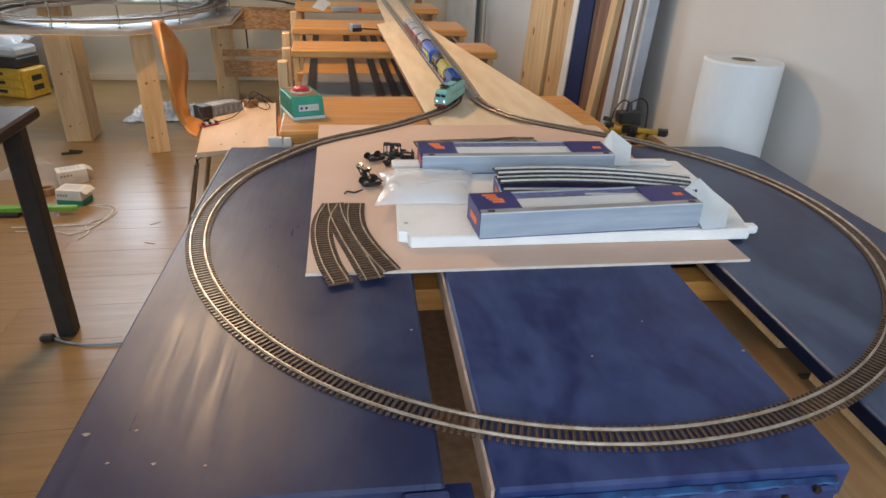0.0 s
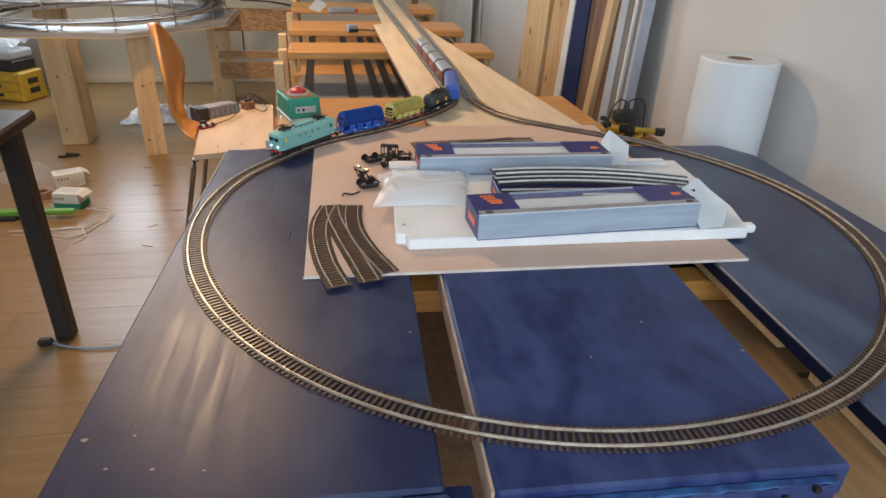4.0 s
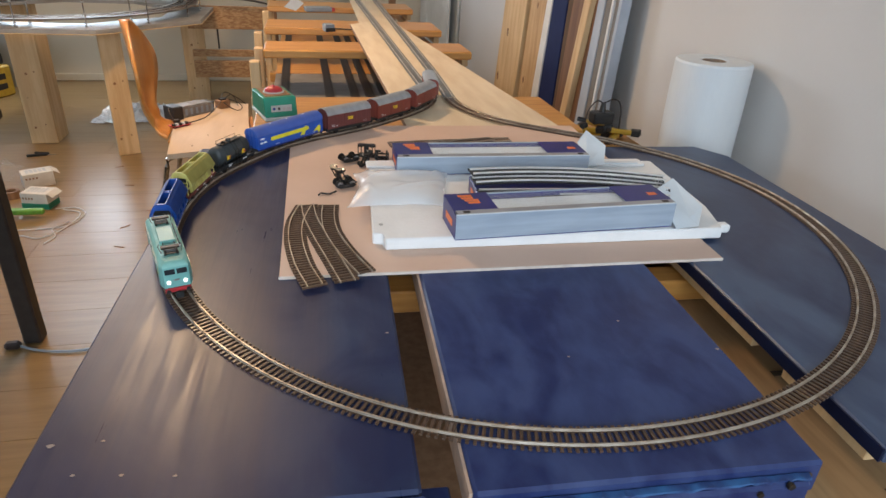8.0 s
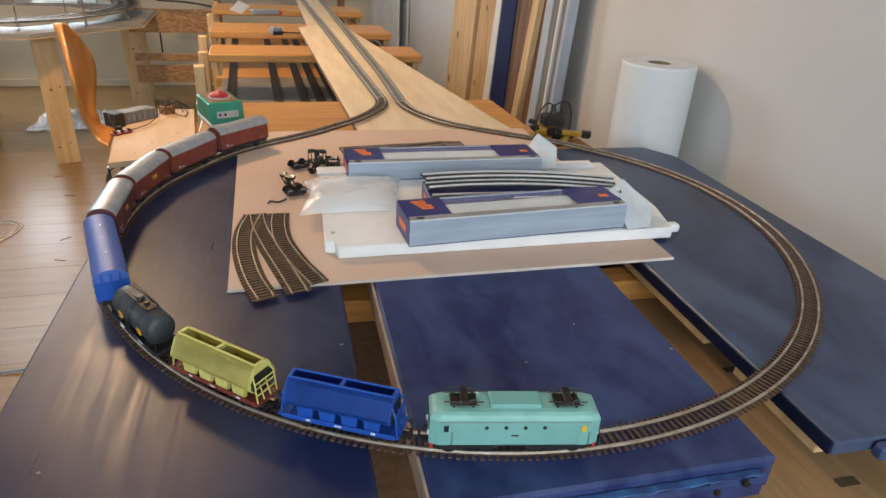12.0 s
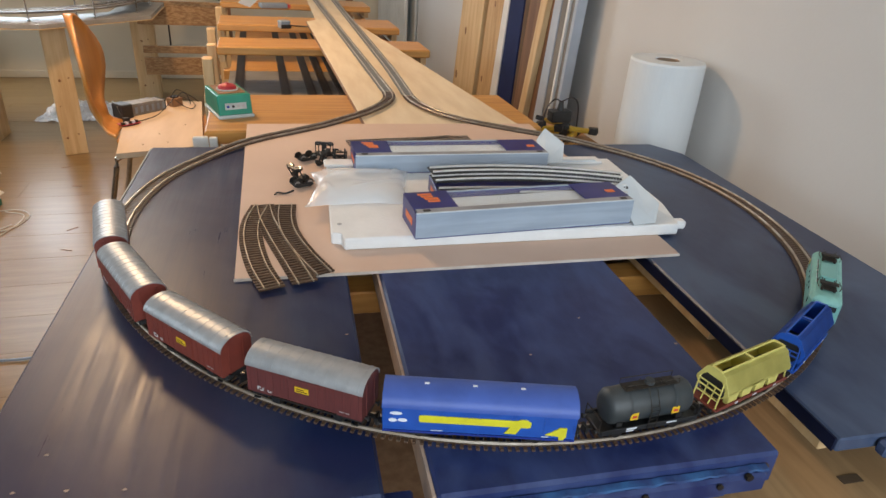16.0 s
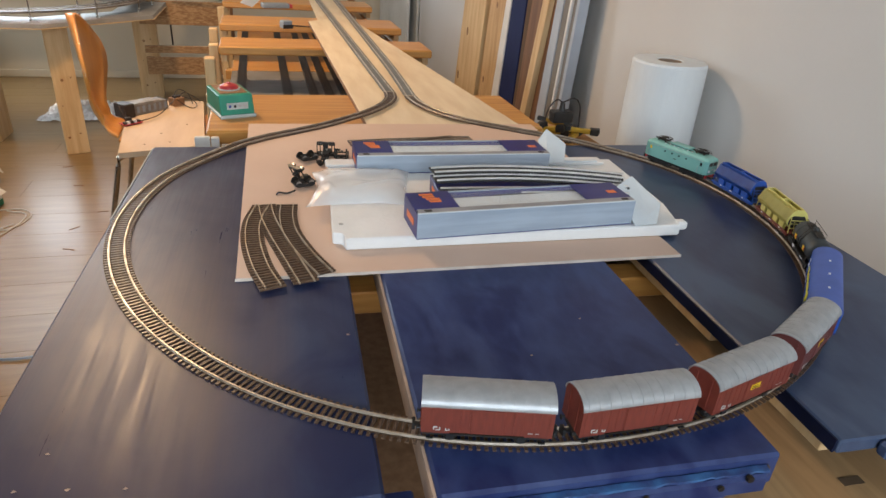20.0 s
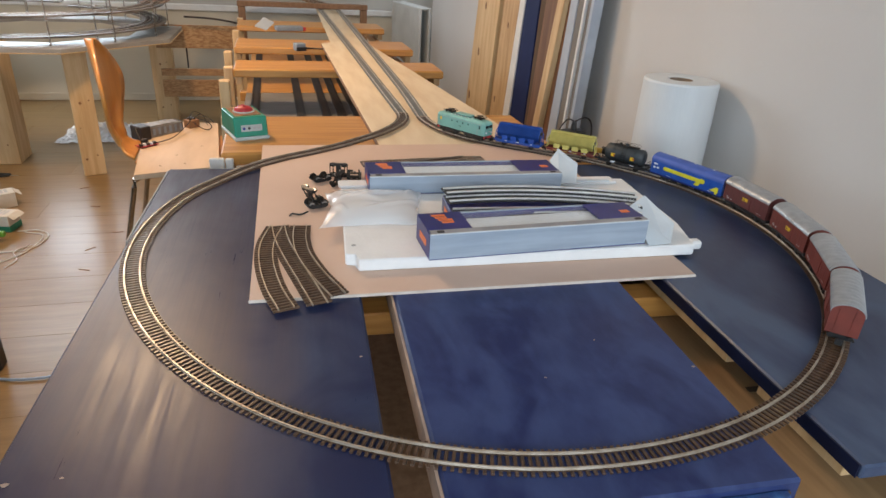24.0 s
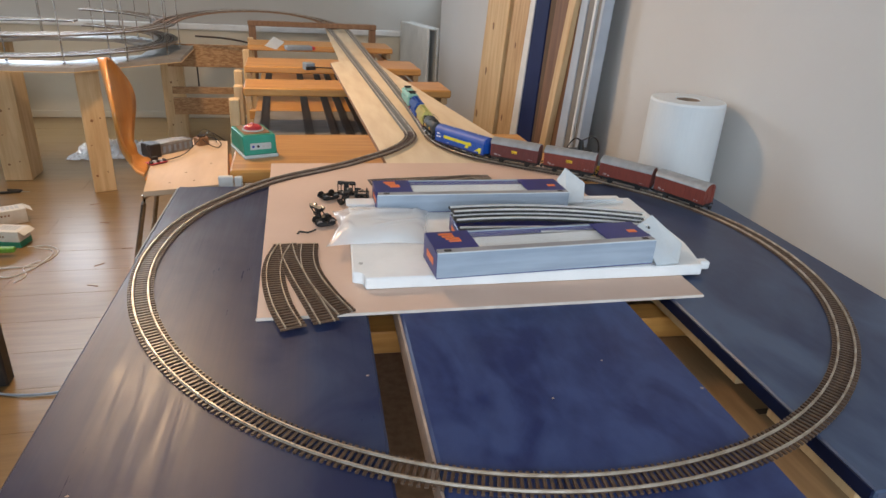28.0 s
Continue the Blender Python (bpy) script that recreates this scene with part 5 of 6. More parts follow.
# knots in the pine
for y, z, r in ((2.12, 0.17, 0.016), (2.16, -0.04, 0.018), (2.08, 0.42, 0.015), (2.24, -0.26, 0.02), (1.80, 0.12, 0.012), (1.86, -0.20, 0.014)):
    x = 0.665 + 0.072 * (z - FLOOR) / (1.4 - FLOOR) - (0.0285 if y > 2 else 0.0265)
    kn = thing("wood_knot", ROOM @ pose(x, y, z), "dark oval knot in a pine plank", "knot", "knots in the planks")
    part("knot", prism([(0.55 * r * math.cos(a), r * math.sin(a)) for a in [2 * math.pi * k / 12 for k in range(12)]], -0.0012, 0.001, "x"), "brown_plank", kn)

# roll of packing foam
roll = thing("foam_roll", ROOM @ pose(0.636, 0.486, FLOOR), "tall roll of pale packing foam on its end by the wall", "roll")
bm = bmesh.new()
n = 56
rings = []
for z, r in ((0, 0.087), (0.012, 0.088), (0.79, 0.087), (0.863, 0.086), (0.868, 0.083), (0.868, 0.031), (0.864, 0.027)):
    rings.append([bm.verts.new((r * (1 + 0.012 * math.sin(3 * a + z * 4)) * math.cos(a), r * math.sin(a), z)) for a in [2 * math.pi * i / n for i in range(n)]])
for u, v in zip(rings, rings[1:]):
    for i in range(n):
        bm.faces.new((u[i], u[(i + 1) % n], v[(i + 1) % n], v[i]))
bm.faces.new(rings[0])
part("wrap", bm, "foam_roll", roll, smooth=False)
bm = bmesh.new()
cylinder((0, 0, 0.655), (0, 0, 0.867), 0.026, n=24, bm=bm)
bmesh.ops.delete(bm, geom=[f for f in bm.faces if f.normal.z > 0.9], context="FACES_ONLY")
part("core", bm, "carton_core", roll, "brown cardboard core")

# yellow tools and a plug adapter on a low stool behind the table
stool = thing("low_shelf", ROOM, "small board behind the table corner", "board")
part("board", box(0.33, 0.56, 0.60, 0.80, -0.112, -0.092, 0.002), "pine_x", stool)
for x in (0.35, 0.54):
    for y in (0.62, 0.78):
        part("leg", box(x - 0.012, x + 0.012, y - 0.012, y + 0.012, FLOOR, -0.113), "pine_x", stool)
rng = random.Random(7)
for k in range(9):
    x, y = 0.365 + 0.022 * k, 0.64 + rng.uniform(-0.02, 0.07)
    clampt = thing("spring_clamp", ROOM @ pose(x, y, -0.080 + 0.014 * (k % 2), rng.uniform(-12, 12), rng.uniform(-12, 12), rng.uniform(-70, 70)), "small yellow and black spring clamp in a heap", "clamp", "heap of clamps")
    part("body", box(-0.035, 0.035, -0.006, 0.006, -0.006, 0.006, 0.002), "yellow_plastic", clampt)
    part("jaw", box(0.022, 0.045, -0.009, 0.009, -0.008, 0.010, 0.002), "black_plastic", clampt)
    part("handle", box(-0.052, -0.030, -0.008, 0.008, -0.004, 0.008, 0.002), "black_plastic", clampt)
adapter = thing("plug_adapter", ROOM @ pose(0.462, 0.655, -0.035), "black plug-in power adapter with a cable", "power adapter")
part("case", box(-0.028, 0.028, -0.018, 0.018, -0.012, 0.018, 0.003), "black_plastic", adapter)
part("plug", cylinder((0, 0, 0.018), (0, 0, 0.040), 0.009, 0.006, 12), "black_plastic", adapter)
part("cable", tube(smooth_line([(0, 0, 0.040), (-0.02, 0, 0.046), (-0.04, 0, 0.020), (-0.045, 0, -0.02)], 6), 0.002, 6), "cable_dark", adapter)
part("cable", tube(smooth_line([(0, 0, 0.040), (0.03, 0, 0.050), (0.05, 0, 0.030), (0.055, 0, -0.03)], 6), 0.002, 6), "cable_dark", adapter)

# ---------------------------------------------------------------- things on the table
BOARD_TOP, SLAB_TOP = 0.0042, 0.022
slab = thing("foam_slab", TABLE, "white styrofoam packing slab lying on the hardboard", "packaging")
part("slab", prism([(-0.193, -0.116), (0.300, -0.109), (0.318, -0.03), (0.325, 0.185), (-0.200, 0.188), (-0.209, -0.096), (-0.194, -0.096)], BOARD_TOP + 0.0004, SLAB_TOP - 0.0005, "z", 0.002), "styrofoam", slab)
part("rim", box(-0.205, 0.30, 0.155, 0.186, SLAB_TOP - 0.0005, SLAB_TOP + 0.004, 0.002), "styrofoam", slab)
part("corner_knob", box(0.298, 0.316, -0.104, -0.088, 0.010, SLAB_TOP + 0.001, 0.003), "styrofoam", slab)
part("dimple", cylinder((-0.196, -0.070, SLAB_TOP - 0.0004), (-0.196, -0.070, SLAB_TOP + 0.0004), 0.003, n=12), "grey_card", slab)


def model_box(m, L, D, H, label, lid=True, panel=0.062):
    """Long cardboard box for a model coach: blue ends and silver front, a clear window over a pale tray."""
    t = thing("model_box", TABLE @ m, label, "cardboard box", "model train boxes")
    part("bottom", box(0, L, 0, D, 0, 0.001), "box_blue", t)
    part("front", box(0, L, 0, 0.0012, 0.001, H, 0.0003), "box_silver", t, "silver-blue front panel")
    part("back", box(0, L, D - 0.0012, D, 0.001, H, 0.0003), "box_blue", t)
    e0 = part("end", box(-0.0004, 0.0008, 0.0014, D - 0.0014, 0.001, H), "box_blue", t, "navy end panel")
    part("mark", box(-0.0010, -0.0004, D * 0.25, D * 0.72, H * 0.35, H * 0.62), "orange", e0, "orange mark")
    part("end", box(L - 0.0008, L + 0.0004, 0.0014, D - 0.0014, 0.001, H), "box_blue", t)
    part("tray", box(0.01, L - 0.01, 0.010, D - 0.010, H * 0.25, H * 0.86, 0.003), "tray_white", t, "pale moulded tray")
    if lid:
        f = D * 0.20
        a = part("top_panel", box(0, panel, f, D, H, H + 0.001), "box_blue", t, "navy printed panel")
        for k, (dx, dy) in enumerate(((0.0, 0.0), (0.003, -0.008), (0.006, -0.016), (0.009, -0.024))):
            part("mark", box(panel * 0.28 + dx, panel * (0.60 - 0.05 * (k % 2)) + dx, D * 0.82 + dy, D * 0.90 + dy, H + 0.001, H + 0.0016), "orange", a, "orange mark")
        a = part("top_panel", box(L - panel * 1.15, L, f, D, H, H + 0.001), "box_blue", t, "navy printed panel")
        part("mark", box(L - panel * 0.42, L - panel * 0.20, D * 0.45, D * 0.58, H + 0.001, H + 0.0016), "orange", a, "orange mark")
        part("top_edge", box(0.002, L, 0.0016, f, H, H + 0.001), "lip_grey", t, "grey front lip")
        part("top_edge", box(panel, L - panel * 1.15, D * 0.94, D, H, H + 0.001), "box_silver", t)
        part("edge_line", box(0, L, -0.0004, 0.0016, H + 0.0002, H + 0.0014), "tray_white", t)
        for x in (0.016, L - 0.014):
            part("catch", box(x - 0.005, x + 0.005, f * 0.35, f * 0.75, H + 0.001, H + 0.0018, 0.0003), "charcoal", t, "small dark catch")
        w = part("window", box(panel - 0.004, L - panel * 1.15 + 0.004, D * 0.20, D * 0.94, H - 0.0008, H - 0.0004), "film", t, "clear film window")
        w.visible_shadow = False
    return t


box_a = model_box(pose(-0.101, -0.126, SLAB_TOP, 0, 0, 4.6), 0.325, 0.072, 0.036, "long navy and silver model-train box with a clear window")
box_b = model_box(pose(-0.156, 0.121, SLAB_TOP, 0, 0, 1.0), 0.335, 0.078, 0.030, "long navy and silver model-train box, its end flap open")
box_c = thing("model_box", TABLE @ pose(-0.052, -0.040, SLAB_TOP, 0, 0, -1.5), "navy model-train box under a pile of curved tracks", "cardboard box", "model train boxes")
part("body", box(0, 0.292, 0, 0.088, 0, 0.025, 0.001), "box_blue", box_c)
part("mark", box(-0.0006, 0.0004, 0.02, 0.065, 0.008, 0.016), "orange", box_c)
part("mark", box(0.262, 0.284, 0.012, 0.030, 0.025, 0.0256), "orange", box_c)


def flap(name, pts, material, label):
    t = thing(name, TABLE, label, "packaging")
    bm = bmesh.new()
    a = [bm.verts.new(p) for p in pts]
    k = len(pts)
    nrm = (Vector(pts[1]) - Vector(pts[0])).cross(Vector(pts[2]) - Vector(pts[0])).normalized() * 0.0009
    b = [bm.verts.new(Vector(p) + nrm) for p in pts]
    bm.faces.new(a)
    bm.faces.new(b[::-1])
    for i in range(k):
        bm.faces.new((a[i], a[(i + 1) % k], b[(i + 1) % k], b[i]))
    part("flap", bm, material, t)
    return t


flap("end_flap", [(0.224, -0.112, 0.024), (0.218, -0.045, 0.058), (0.262, -0.010, 0.062), (0.283, -0.072, 0.040), (0.262, -0.105, 0.024)], "tray_white", "white plastic end flap sticking out of a box")
flap("end_flap", [(0.176, 0.128, 0.034), (0.178, 0.190, 0.056), (0.198, 0.205, 0.074), (0.222, 0.165, 0.058), (0.208, 0.128, 0.034)], "tray_white", "white end flap standing up from a box")
strip = thing("paper_strip", TABLE, "narrow white strip lying beside a box", "paper")
part("strip", box(0.182, 0.282, 0.150, 0.158, SLAB_TOP + 0.006, SLAB_TOP + 0.0085), "tray_white", strip)
part("strip_end", box(0.182, 0.188, 0.150, 0.158, SLAB_TOP + 0.0002, SLAB_TOP + 0.006), "tray_white", strip)


def bent(p0, p1, sag, z, n=14):
    """A line of points from p0 to p1 bowed sideways."""
    a, b = Vector((*p0, z)), Vector((*p1, z))
    d = b - a
    nrm = Vector((-d.y, d.x, 0)).normalized()
    return [a + d * (i / n) + nrm * (sag * 4 * (i / n) * (1 - i / n)) for i in range(n + 1)]


for p0, p1, sag, z in (((-0.048, -0.028), (0.238, -0.045), 0.004, 0.0478), ((-0.050, 0.008), (0.246, -0.030), 0.020, 0.0530), ((-0.050, 0.030), (0.250, -0.008), 0.020, 0.0582)):
    laid_track("curved_track_piece", TABLE, bent(p0, p1, sag, z), 0, "curved track piece, rails up, in a pile on a box", ties="black_plastic", rail="rail_bright", pitch=0.0045, group="spare track pieces")
laid_track("straight_track_piece", TABLE, bent((-0.150, 0.335), (0.100, 0.362), 0.002, BOARD_TOP + 0.0002), 0, "spare track piece lying behind the boxes", pitch=0.0066, group="spare track pieces")
laid_track("straight_track_piece", TABLE, bent((-0.130, 0.300), (0.060, 0.350), 0.0, BOARD_TOP + 0.0052), 0, "spare track piece lying across another", pitch=0.0066, group="spare track pieces")

# the spare turnout
for ctrl, z in (([(-0.303, 0.036), (-0.313, -0.020), (-0.312, -0.080), (-0.300, -0.150), (-0.283, -0.205)], 0.0003),
                ([(-0.300, 0.037), (-0.294, -0.010), (-0.280, -0.070), (-0.262, -0.135), (-0.244, -0.200)], 0.0010),
                ([(-0.268, 0.034), (-0.269, -0.010), (-0.264, -0.060), (-0.247, -0.120), (-0.222, -0.182)], 0.0017)):
    laid_track("turnout_leg", TABLE, smooth_line([(x, y, BOARD_TOP + z) for x, y in ctrl], 6), 0, "brown-sleepered leg of a spare curved turnout", pitch=0.0066, group="spare turnout")

# loose bogies and axles
def loose_bogie(x, y, yaw, tip, group="loose bogies"):
    """A bogie lying as it fell: turned over by tip degrees and resting on its lowest point."""
    m = TABLE @ pose(x, y, 0, tip, 0, yaw)
    t = thing("loose_bogie", m, "black plastic bogie with shiny wheels lying turned over", "model bogie", group)
    parts = []
    for s in (-1, 1):
        parts.append(part("side_frame", prism([(-0.0165, 0.0065), (-0.013, 0.0025), (-0.008, 0.0025), (-0.004, 0.0050), (0.004, 0.0050), (0.008, 0.0025), (0.013, 0.0025), (0.0165, 0.0065), (0.011, 0.0095), (-0.011, 0.0095)],
                                              s * 0.0118 - 0.0010, s * 0.0118 + 0.0010, "y", 0.0003), "black_plastic", t))
        parts.append(part("end_bar", box(min(s * 0.0150, s * 0.0165), max(s * 0.0150, s * 0.0165), -0.0108, 0.0108, 0.0060, 0.0078, 0.0003), "black_plastic", t))
    parts.append(part("bolster", box(-0.0045, 0.0045, -0.0108, 0.0108, 0.0066, 0.0092, 0.0006), "black_plastic", t))
    parts.append(part("pivot", cylinder((0, 0, 0.0090), (0, 0, 0.0120), 0.0030, n=14), "black_plastic", t))
    parts.append(part("coupling_arm", box(0.0165, 0.0265, -0.0020, 0.0020, 0.0060, 0.0074, 0.0004), "black_plastic", t))
    for dx in (-0.0105, 0.0105):
        for s in (-1, 1):
            w = part("wheel", cylinder((dx, s * 0.0082, 0.004), (dx, s * 0.0102, 0.004), 0.0058, n=20), "black_plastic", t)
            parts.append(w)
            part("wheel_face", cylinder((dx, s * 0.0101, 0.004), (dx, s * 0.0104, 0.004), 0.0045, n=20), "silver", w, "shiny wheel disc")
            parts.append(part("flange", cylinder((dx, s * 0.0074, 0.004), (dx, s * 0.0083, 0.004), 0.0066, n=20), "dark_metal", t, "dark steel wheel flange"))
        parts.append(part("axle", cylinder((dx, -0.0110, 0.004), (dx, 0.0110, 0.004), 0.0009, n=8), "dark_metal", t))
    low = min((m @ v.co).z for q in parts for v in q.data.vertices)
    t.matrix_world = Matrix.Translation((0, 0, BOARD_TOP + 0.0002 - low)) @ m
    return t


for x, y, yaw, tip in ((-0.233, 0.243, 28, 180), (-0.208, 0.222, 62, 112), (-0.198, 0.272, -12, 90), (-0.172, 0.252, 84, 180), (-0.247, 0.150, -52, 118), (-0.243, 0.118, 20, 180)):
    loose_bogie(x, y, yaw, tip)
hook = thing("loose_coupling", TABLE @ pose(-0.268, 0.082, BOARD_TOP + 0.001), "small black coupling hook lying loose", "model coupling")
part("hook", tube(smooth_line([(0.012, 0.010, 0.002), (0, 0.0, 0.0015), (-0.012, 0.004, 0.0015), (-0.016, -0.004, 0.0015)], 5), 0.0015, 6), "black_plastic", hook)


def crumpled(x0, x1, y0, y1, z0, zmax, seed, nx=26, ny=22, sharp=9.0):
    """A crumpled sheet: folds from ridged noise, resting on z0 at its rim."""
    bm = bmesh.new()
    grid = []
    for j in range(ny + 1):
        row = []
        for i in range(nx + 1):
            u, v = i / nx, j / ny
            r = min(1, 2.2 * min(u, 1 - u, v, 1 - v) + 0.15)
            q = Vector((u * sharp * 0.6, v * sharp * 0.5, seed))
            h = abs(noise.noise(q)) * 0.7 + abs(noise.noise(q * 2.3)) * 0.35
            wob = noise.noise(Vector((u * 3, v * 3, seed + 5))) * 0.06
            row.append(bm.verts.new((x0 + (x1 - x0) * (u + wob * (1 - r)), y0 + (y1 - y0) * (v + wob), z0 + 0.001 + (zmax - z0) * r * min(1, 0.35 + h))))
        grid.append(row)
    for j in range(ny):
        for i in range(nx):
            bm.faces.new((grid[j][i], grid[j][i + 1], grid[j + 1][i + 1], grid[j + 1][i]))
    return bm


def pillow(x0, x1, y0, y1, z0, height, sag, nx=44, ny=36):
    """A slack bag with air in it: a rounded cushion with drawn-in sides and a few sharp creases."""
    bm = bmesh.new()
    creases = (((-0.75, 0.10), (-0.25, 0.42)), ((-0.05, 0.50), (0.42, 0.42)), ((-0.15, -0.62), (0.92, 0.02)), ((-0.70, -0.25), (-0.52, -0.75)), ((-0.62, 0.45), (-0.80, 0.80)), ((0.60, 0.30), (0.80, 0.75)))
    grid = []
    for j in range(ny + 1):
        row = []
        for i in range(nx + 1):
            u, v = 2 * i / nx - 1, 2 * j / ny - 1
            h = height * (max(0.0, 1 - abs(u) ** 3.2) * max(0.0, 1 - abs(v) ** 2.6)) ** 0.62
            h *= 1 - sag * math.exp(-((u - 0.15) ** 2 / 0.30 + (v - 0.05) ** 2 / 0.22))
            for (ax, ay), (bx, by) in creases:
                dx, dy = bx - ax, by - ay
                k = max(0.0, min(1.0, ((u - ax) * dx + (v - ay) * dy) / (dx * dx + dy * dy)))
                d = math.hypot(u - ax - k * dx, v - ay - k * dy)
                h += 0.16 * height * max(0.0, 1 - d / 0.085) * math.sin(math.pi * (0.12 + 0.76 * k))
            h += 0.05 * height * noise.noise(Vector((u * 2.2, v * 2.2, 6.3)))
            w = 0.05 * noise.noise(Vector((u * 1.8, v * 1.8, 2.2)))
            row.append(bm.verts.new(((x0 + x1) / 2 + (x1 - x0) / 2 * (u * (1 - 0.14 * (1 - v * v) * u * u) + w + 0.10 * v), (y0 + y1) / 2 + (y1 - y0) / 2 * (v * (1 - 0.12 * (1 - u * u)) + w), z0 + max(0.0006, h))))
        grid.append(row)
    for j in range(ny):
        for i in range(nx):
            bm.faces.new((grid[j][i], grid[j][i + 1], grid[j + 1][i + 1], grid[j + 1][i]))
    return bm


bag = thing("plastic_bag", TABLE, "slack clear plastic bag lying over the foam slab", "plastic bag")
part("upper_skin", pillow(-0.236, -0.074, -0.014, 0.132, SLAB_TOP + 0.0004, 0.022, 0.35), "plastic_bag", bag, smooth=True)
part("lower_skin", pillow(-0.230, -0.080, -0.008, 0.126, SLAB_TOP + 0.0002, 0.006, 0.2), "plastic_bag", bag, smooth=True)

# flecks of bare wood and nail heads on the boards
for x, y, r in ((-0.426, -0.475, 0.0017), (-0.385, -0.480, 0.0015), (-0.491, -0.437, 0.0030), (-0.463, -0.471, 0.0016), (-0.451, -0.435, 0.0015),
                (0.148, -0.362, 0.002), (-0.02, -0.36, 0.0013), (0.06, -0.30, 0.0013), (-0.205, -0.30, 0.0015), (-0.25, -0.42, 0.0013), (0.03, -0.47, 0.0014)):
    fl = part("paint_chip", prism([(x + r * math.cos(a) * (1 + 0.4 * math.sin(3 * a + x * 90)), y + 0.7 * r * math.sin(a)) for a in [2 * math.pi * k / 9 for k in range(9)]], 0.0002, 0.0006, "z"), "raw_edge", table, "chipped paint showing bare wood")
for x in (-0.06, 0.02, 0.09):
    part("nail_head", cylinder((x, NEAR_Y - 0.0135, -0.018), (x, NEAR_Y - 0.0118, -0.018), 0.003, n=10), "dark_metal", table)

# transformer
trafo = thing("train_controller", TABLE @ pose(-0.408, 0.557, -0.0125, 0, 0, 20), "green metal train controller with a red knob", "transformer")
part("base", box(-0.002, 0.076, -0.002, 0.120, 0.0, 0.008, 0.002), "pale_base", trafo, "pale grey base")
bm = prism([(0.0, 0.008), (0.118, 0.008), (0.112, 0.050), (0.010, 0.050)], 0.0, 0.073, "x", 0.002)
part("case", bm, "green", trafo)
part("top_plate", box(0.008, 0.066, 0.022, 0.104, 0.0500, 0.0512), "copper", trafo, "dark brown top plate")
part("dial", cylinder((0.037, 0.060, 0.0512), (0.037, 0.060, 0.0535), 0.024, n=28), "pale_base", trafo, "pale dial ring")
bm = bmesh.new()
bmesh.ops.create_uvsphere(bm, u_segments=28, v_segments=14, radius=0.0205)
bmesh.ops.delete(bm, geom=[v for v in bm.verts if v.co.z < -0.0001], context="VERTS")
bm.transform(Matrix.Translation((0.037, 0.060, 0.0535)) @ Matrix.Diagonal((1, 1, 0.55, 1)))
knob = part("knob", bm, "red", trafo, "red domed turning knob", smooth=True)
part("pointer", box(0.0345, 0.0395, 0.052, 0.068, 0.0635, 0.0660, 0.001), "red", knob)
sock = part("socket_panel", box(0.014, 0.060, 0.0005, 0.0030, 0.020, 0.034), "pale_base", trafo)
for i in range(4):
    part("socket", cylinder((0.020 + i * 0.011, -0.0008, 0.027), (0.020 + i * 0.011, 0.001, 0.027), 0.003, n=12), ("navy", "cable_dark", "silver", "silver")[i], sock)
for x0, x1, y0 in ((-0.432, -0.4025, 0.475), (-0.400, -0.384, 0.470)):
    blk = thing("wood_block", ROOM @ pose(0, 0, 0), "small white-painted wooden block at the shelf board's corner", "block", "wooden blocks")
    part("block", box(x0, x1, y0, y0 + 0.012, -0.062, -0.020, 0.002), "white_paint", blk)
    part("support", box(x0 + 0.003, x1 - 0.003, y0 + 0.002, y0 + 0.010, FLOOR, -0.0622), "pine_pale", blk)

# far small things on the shelf boards
sh = thing("small_box", ROOM @ pose(-0.19, 1.90, -0.0125, 0, 0, 20), "small grey and black electronic box on a shelf board", "device")
part("case", box(-0.02, 0.02, -0.02, 0.02, 0, 0.030, 0.003), "cable_grey", sh)
part("face", box(-0.021, 0.021, -0.0225, -0.0205, 0.001, 0.016, 0.001), "charcoal", sh)
part("cable", tube(smooth_line([(0.02, 0.0, 0.01), (0.06, 0.02, 0.004), (0.10, 0.0, 0.003), (0.13, -0.03, 0.003)], 6), 0.003, 6), "cable_dark", sh)
pap = thing("paper_sheet", ROOM @ pose(-0.31, 2.52, -0.010, 0, 0, 25), "white sheet of paper propped on a small device", "paper")
part("sheet", prism([(-0.075, 0.020), (-0.015, 0.0), (0.030, 0.035), (-0.025, 0.062)], -0.001, 0.001, "y"), "tray_white", pap)
dev = thing("small_device", ROOM @ pose(-0.22, 2.54, -0.0125, 0, 0, 12), "dark grey gadget on a shelf board", "device")
part("case", box(-0.06, 0.07, -0.03, 0.03, 0, 0.022, 0.004), "cable_grey", dev)
part("red_end", box(0.0705, 0.085, -0.025, 0.025, 0.001, 0.018, 0.002), "red", dev)

# ---------------------------------------------------------------- chair with the electronics board
chair = thing("bent_plywood_chair", ROOM @ pose(0, 0, 0), "orange-brown bent plywood chair with chrome legs", "chair")
SEAT = -0.280
BACK = [(-0.276, -0.752, 0.10), (-0.266, -0.785, 0.08), (-0.250, -0.807, 0.066), (-0.235, -0.820, 0.061), (-0.200, -0.833, 0.072), (-0.150, -0.834, 0.130), (-0.100, -0.831, 0.176),
        (-0.055, -0.832, 0.183), (-0.01, -0.840, 0.156), (0.028, -0.848, 0.113), (0.058, -0.854, 0.076), (0.078, -0.858, 0.040), (0.086, -0.860, 0.010)]


